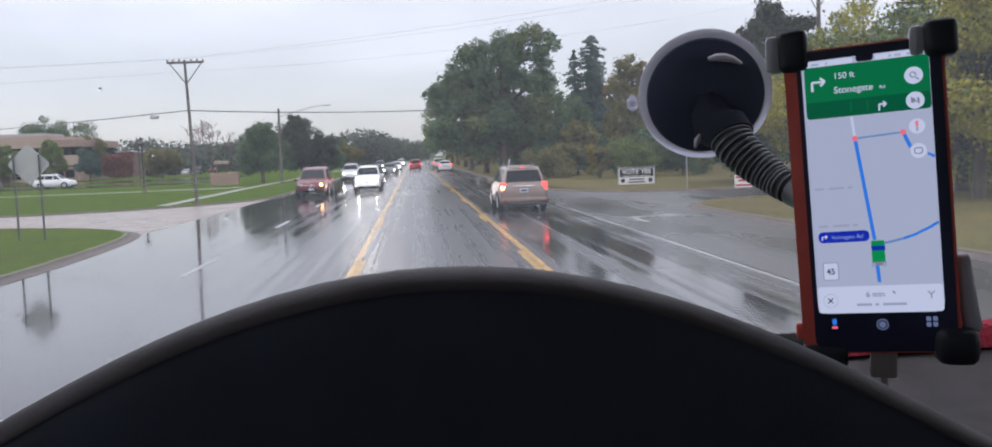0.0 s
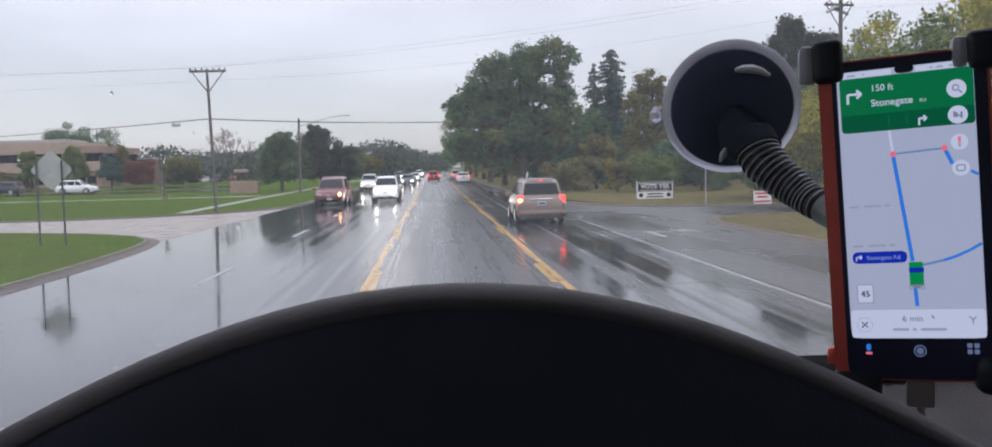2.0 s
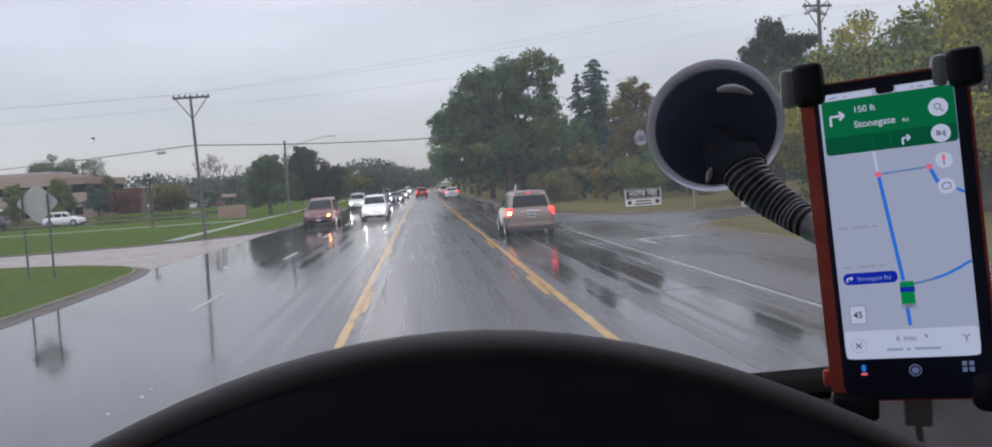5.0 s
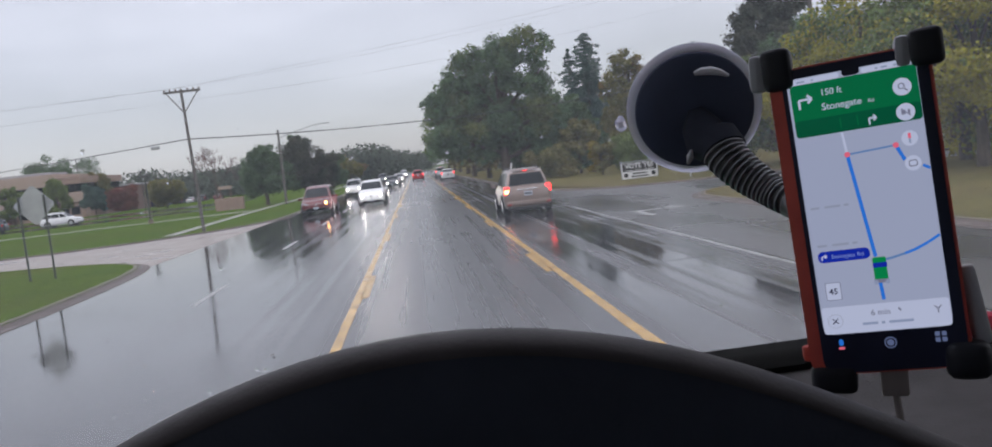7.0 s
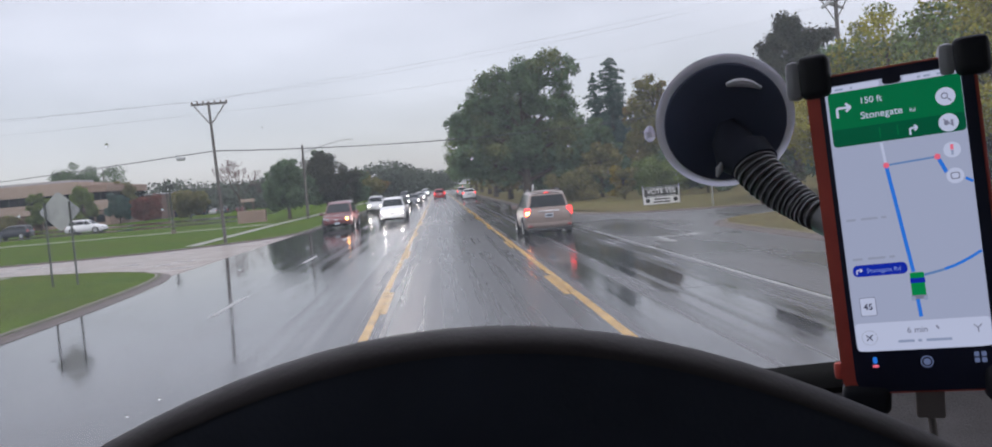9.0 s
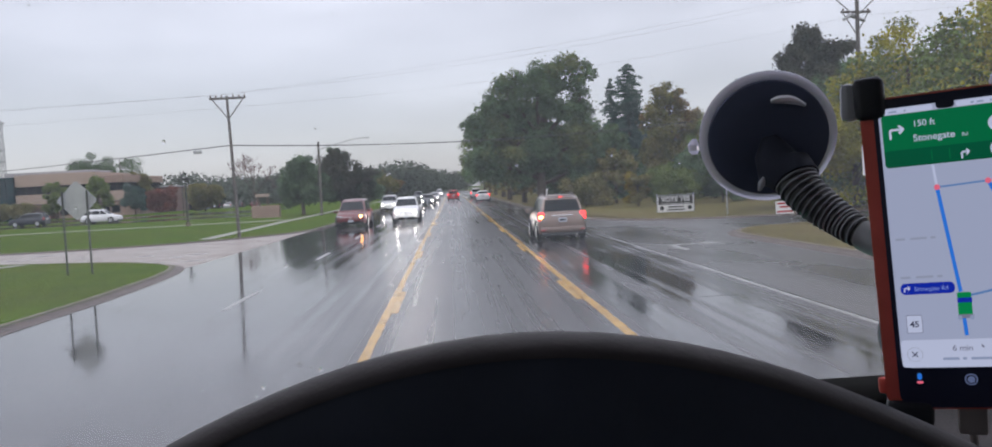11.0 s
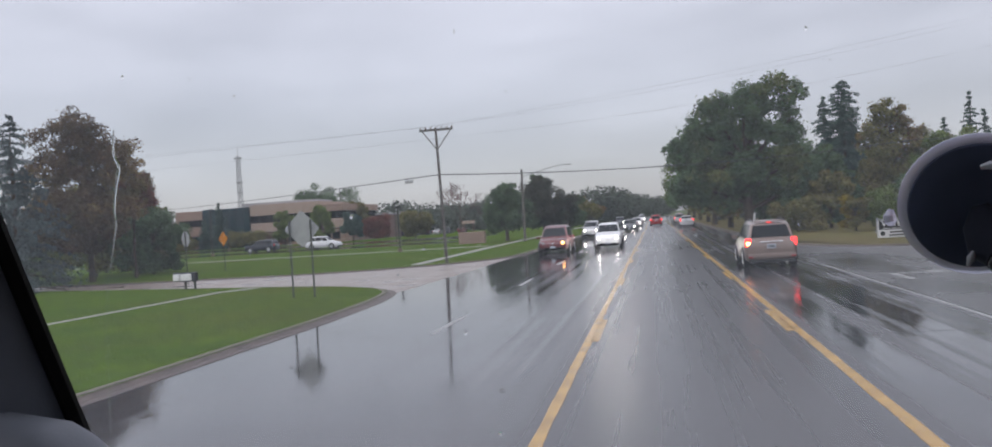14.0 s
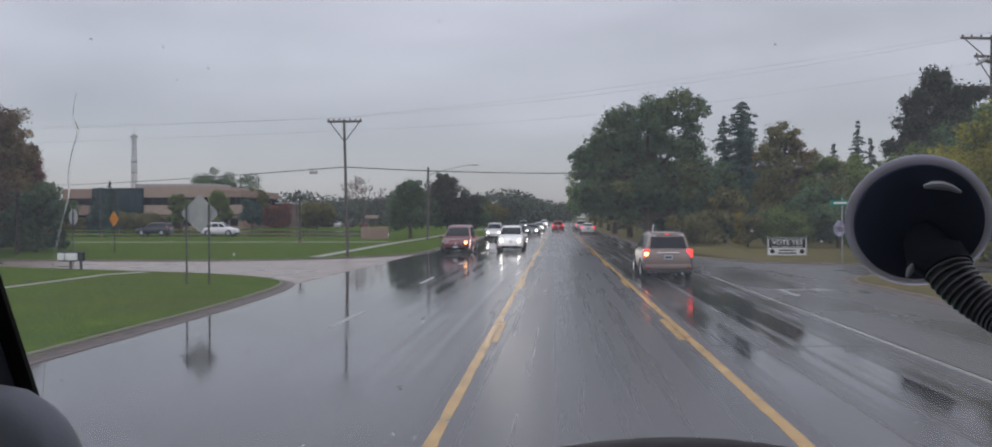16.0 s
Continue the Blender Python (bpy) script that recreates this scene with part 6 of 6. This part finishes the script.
icon("street_label", -17.5, -28.2, 28.4, 6.6, 2.8, S_NAVY, 2, "blue street label")
words("Stonegate Rd", -24.4, -28.4, 3.3, S_PALETEXT, 3)
line2("label_arrow", [(-29.6, -30.0), (-29.6, -27.8), (-27.0, -27.8)], 0.7, S_WHITE, 3)
line2("label_arrow", [(-27.9, -26.7), (-26.7, -27.8), (-27.9, -28.9)], 0.6, S_WHITE, 3)
for x, y, w in ((-21.5, 1.0, 23), (-20.3, -21.5, 24)):
    for k in (-0.34, 0.08, 0.41):
        icon("line_bar", x + w * k, y, w * (0.22 if k < 0 else 0.38 if k < 0.2 else 0.12), 1.3, 0.4, S_FAINT, 1)
icon("truck_roof", 0.9, -38.6, 7.2, 14.4, 0.8, S_TRUCK, 2, "green truck marker")
icon("truck_band", 1.0, -35.9, 7.6, 2.8, 0.4, S_NAVY, 3)
icon("truck_base", 0.9, -45.2, 8.0, 2.2, 0.5, S_GREY, 3)
for x in (-2.2, 4.0):
    icon("truck_wheel", x, -45.9, 2.2, 2.6, 1.0, S_PALE, 4)
icon("speed_box", -26.0, -48.8, 8.6, 10.6, 0.9, S_GREY, 1)
icon("speed_box", -26.0, -48.8, 7.9, 9.9, 0.7, S_WHITE, 2, "speed limit box")
words("45", -26.0, -49.0, 4.9, S_INK, 3, "CENTER", 0.12)
icon("bottom_sheet", -0.2, -66.2, 68.4, 16.0, 2.0, S_WHITE, 0.6)
words("6 min", -7.6, -63.4, 4.7, S_GREY, 2, "LEFT", 0.05)
line2("leaf_mark", [(7.4, -61.6), (8.6, -63.4)], 0.9, S_GREY, 2)
for x, w in ((-8.6, 8.4), (-1.6, 2.0), (8.0, 13.0)):
    icon("line_bar", x, -69.4, w, 1.5, 0.4, S_PALE, 2)
icon("close_ring", -27.3, -66.6, 8.4, 8.4, 4.19, S_FAINT, 1)
icon("close_ring", -27.3, -66.6, 7.9, 7.9, 3.94, S_WHITE, 2)
for a, b in (((-28.9, -68.2), (-25.7, -65.0)), ((-28.9, -65.0), (-25.7, -68.2))):
    line2("close_mark", [a, b], 0.6, S_INK, 3)
line2("fork_mark", [(27.7, -66.6), (27.7, -64.2), (25.9, -62.2)], 0.6, S_GREY, 2)
line2("fork_mark", [(27.7, -64.2), (29.5, -62.2)], 0.6, S_GREY, 2)


def below(name, cx, cy, w, h, r, mat, layer=1):
    part(name, plate2(cx * MM, cy * MM, w * MM, h * MM, r * MM, -0.6 * MM, layer * 0.1 * MM), mat, phone)


below("microphone_mark", -26.0, -79.6, 2.4, 3.8, 1.1, S_BLUE)
below("microphone_mark", -26.0, -83.0, 3.4, 1.4, 0.6, S_PINK)
below("home_ring", 0.6, -81.6, 6.6, 6.6, 3.29, S_DIM)
below("home_ring", 0.6, -81.6, 5.4, 5.4, 2.69, NAVYCASE, 1.5)
below("home_ring", 0.6, -81.6, 3.8, 3.8, 1.89, S_DIM, 2)
for x in (25.4, 28.9):
    for y in (-78.6, -82.0):
        below("grid_mark", x, y, 2.5, 2.5, 0.5, S_DIM)

mount = tagged(new("phone_mount"), "black gooseneck phone mount on a suction cup", "phone mount")
mount.matrix_basis = frame_m
part("cradle", plate2(0, -6 * MM, 56 * MM, 120 * MM, 8 * MM, -34 * MM, -15 * MM), CLAMPBLACK, mount)
for nm, cx, cy, w, h in (("clamp", -45.2, 79.5, 17, 25), ("clamp", 34.2, 81.2, 18, 21)):
    cl = part(nm, B((cx * MM, cy * MM, -7 * MM), (w * MM, h * MM, 22 * MM), 5 * MM, Matrix.Rotation(radians(3.2), 4, "Z"), 3), CLAMPBLACK, mount, smooth=True)
    part("grey_pad", B((cx * MM - (w * 0.5 + 3) * MM, cy * MM - 1 * MM, -8 * MM), (9 * MM, (h - 3) * MM, 19 * MM), 4 * MM, None, 2), GREYPL, cl, "pale grey clamp pad", smooth=True)
part("clamp", B((43 * MM, -96 * MM, -7 * MM), (24 * MM, 22 * MM, 24 * MM), 8 * MM, None, 3), CLAMPBLACK, mount, smooth=True)
foot = part("clamp", B((-29 * MM, -107 * MM, -9 * MM), (26 * MM, 17 * MM, 20 * MM), 5 * MM, None, 3), CLAMPBLACK, mount, smooth=True)
part("arm_pad", B((48.5 * MM, -66 * MM, -11 * MM), (10 * MM, 46 * MM, 10 * MM), 3.5 * MM, Matrix.Rotation(radians(9), 4, "Z"), 3), GREYPL, mount, "pale grey side arm", smooth=True)
part("spacer", plate2(0, -60 * MM, 20 * MM, 80 * MM, 4 * MM, -30 * MM, -15 * MM), CLAMPBLACK, mount)
inv = frame_m.inverted()
cup_c, cup_n = Vector((0.2585, 0.755, 2.2315)), Vector((-0.20, -0.93, -0.30)).normalized()
cu_x = Vector((0, 0, 1)).cross(cup_n).normalized()
cu_z = cup_n.cross(cu_x)


def cup_ring(r, d, n=48):
    return [inv @ (cup_c + (cu_x * math.cos(a) + cu_z * math.sin(a)) * r + cup_n * d) for a in (2 * math.pi * q / n for q in range(n))]


cup = part("suction_cup", loft(bmesh.new(), [cup_ring(r, d) for r, d in ((0.0508, -0.003), (0.0508, 0.001), (0.0495, 0.004), (0.040, 0.008), (0.030, 0.0095), (0.004, 0.010))]), CUPBLACK, mount, smooth=True)
part("clear_rim", loft(bmesh.new(), [cup_ring(r, d) for r, d in ((0.0506, 0.0020), (0.0545, 0.0018), (0.0575, -0.001), (0.0575, -0.003), (0.0506, -0.004))]), CLEARPL, cup, "clear vinyl rim", smooth=True)
part("pull_tab", T_([inv @ Vector((0.192, 0.745, 2.220)), inv @ Vector((0.1915, 0.745, 2.223)), inv @ Vector((0.191, 0.745, 2.228)), inv @ Vector((0.192, 0.745, 2.233))], [0.002, 0.0048, 0.0048, 0.002], 12), CLEARPL, cup, "clear pull tab")
neck_root = Vector((0.2700, 0.732, 2.2000))
# the lever's edge carries its bright highlight as a pale grey colour
part("lock_lever", tube(bmesh.new(), [inv @ (cup_c + cu_x * (0.009 + 0.024 * u) + cu_z * (0.036 - 0.010 * u * u) + cup_n * 0.014) for u in (-0.35, -0.1, 0.2, 0.5, 0.8)], [0.0018, 0.0034, 0.0038, 0.003, 0.0014], 8), LEVERGLINT, cup, smooth=True)
part("lock_body", tube(bmesh.new(), [inv @ p for p in (cup_c + cu_z * 0.004 + cup_n * 0.0095, cup_c - cu_z * 0.010 + cup_n * 0.014 + cu_x * 0.003, cup_c - cu_z * 0.022 + cup_n * 0.020 + cu_x * 0.006, Vector((0.2700, 0.732, 2.2000)), Vector((0.2714, 0.727, 2.1935)))], [0.006, 0.016, 0.0195, 0.0200, 0.0195], 24), LOCKBLACK, cup, smooth=True)
part("collar_lip", tube(bmesh.new(), [inv @ (neck_root + cu_x * (-0.0255 + 0.35 * q) + cu_z * (q - 0.007) + cup_n * 0.004) for q in (0.006, 0.000, -0.006)], [0.0012, 0.0032, 0.0012], 8), GREYPL, cup, "small grey collar lip", smooth=True)
neck_pts = smooth_line([Vector((0.2700, 0.732, 2.2000)), Vector((0.2730, 0.722, 2.1870)), Vector((0.2820, 0.710, 2.1730)), Vector((0.2920, 0.698, 2.1620)), Vector((0.2995, 0.685, 2.1530)), Vector((0.3080, 0.660, 2.1440)), Vector((0.3060, 0.600, 2.140)), Vector((0.290, 0.535, 2.142))], 20)
sleeve, ribs = bmesh.new(), None
cut = int(len(neck_pts) * 0.62)
girth = [lerp(0.0176, 0.0098, min(1.0, i / (cut + 4))) for i in range(len(neck_pts))]
tube(sleeve, [inv @ p for p in neck_pts], girth, 16)
part("gooseneck_core", sleeve, BLACKPL, mount, smooth=True)
for i in range(13, cut, 5):
    a, b = neck_pts[i], neck_pts[i + 1]
    d = (b - a).normalized() * 0.0013
    g = girth[i]
    part("rib", T_([inv @ (a - d), inv @ (a - d * 0.6), inv @ (a + d * 0.6), inv @ (a + d)], [g + 0.0005, g + 0.0020, g + 0.0020, g + 0.0005], 20), RIBGREY, mount, smooth=True)
part("end_sleeve", T_([inv @ p for p in neck_pts[cut:]], [girth[cut] + 0.0012] + [girth[cut] + 0.0022] * (len(neck_pts) - cut - 1), 16), SLEEVE, mount, smooth=True)

cab_cable = thing("charging_cable", "grey charging cable hanging below the phone", "cable", (0, 0, 0))
pb = frame_m @ Vector((0.004, -0.098, -0.008))
part("plug", B(pb + Vector((0, 0, -0.008)), (0.0150, 0.008, 0.024), 0.002, Matrix.Rotation(radians(-28), 4, "Z"), 2), CABLE, cab_cable, "dark grey plug", smooth=True)
part("cord", T_(smooth_line([pb + Vector((0, 0, -0.02)), pb + Vector((0.004, -0.004, -0.06)), pb + Vector((0.03, 0.0, -0.11)), pb + Vector((0.1, 0.03, -0.118))], 6), 0.0022, 8), CABLE, cab_cable)

cloth = thing("red_cloth", "crumpled red cloth lying on the dashboard", "cloth", (0.535, 0.855, 1.976))
bm = bmesh.new()
bmesh.ops.create_grid(bm, x_segments=34, y_segments=22, size=1)
for vtx in bm.verts:
    x, y = vtx.co.x, vtx.co.y
    env = max(0.0, 1 - (x * x) ** 1.5) * max(0.0, 1 - (y * y) ** 1.5)
    q = noise.noise(Vector((x * 2.2, y * 2.2, 3.1))) * 0.5 + noise.noise(Vector((x * 5, y * 4, 7.7))) * 0.28
    vtx.co = Vector((x * 0.13, y * 0.022, -0.004 + env * (0.024 + 0.020 * q)))
ob = part("fabric", bm, REDCLOTH, cloth, smooth=True)
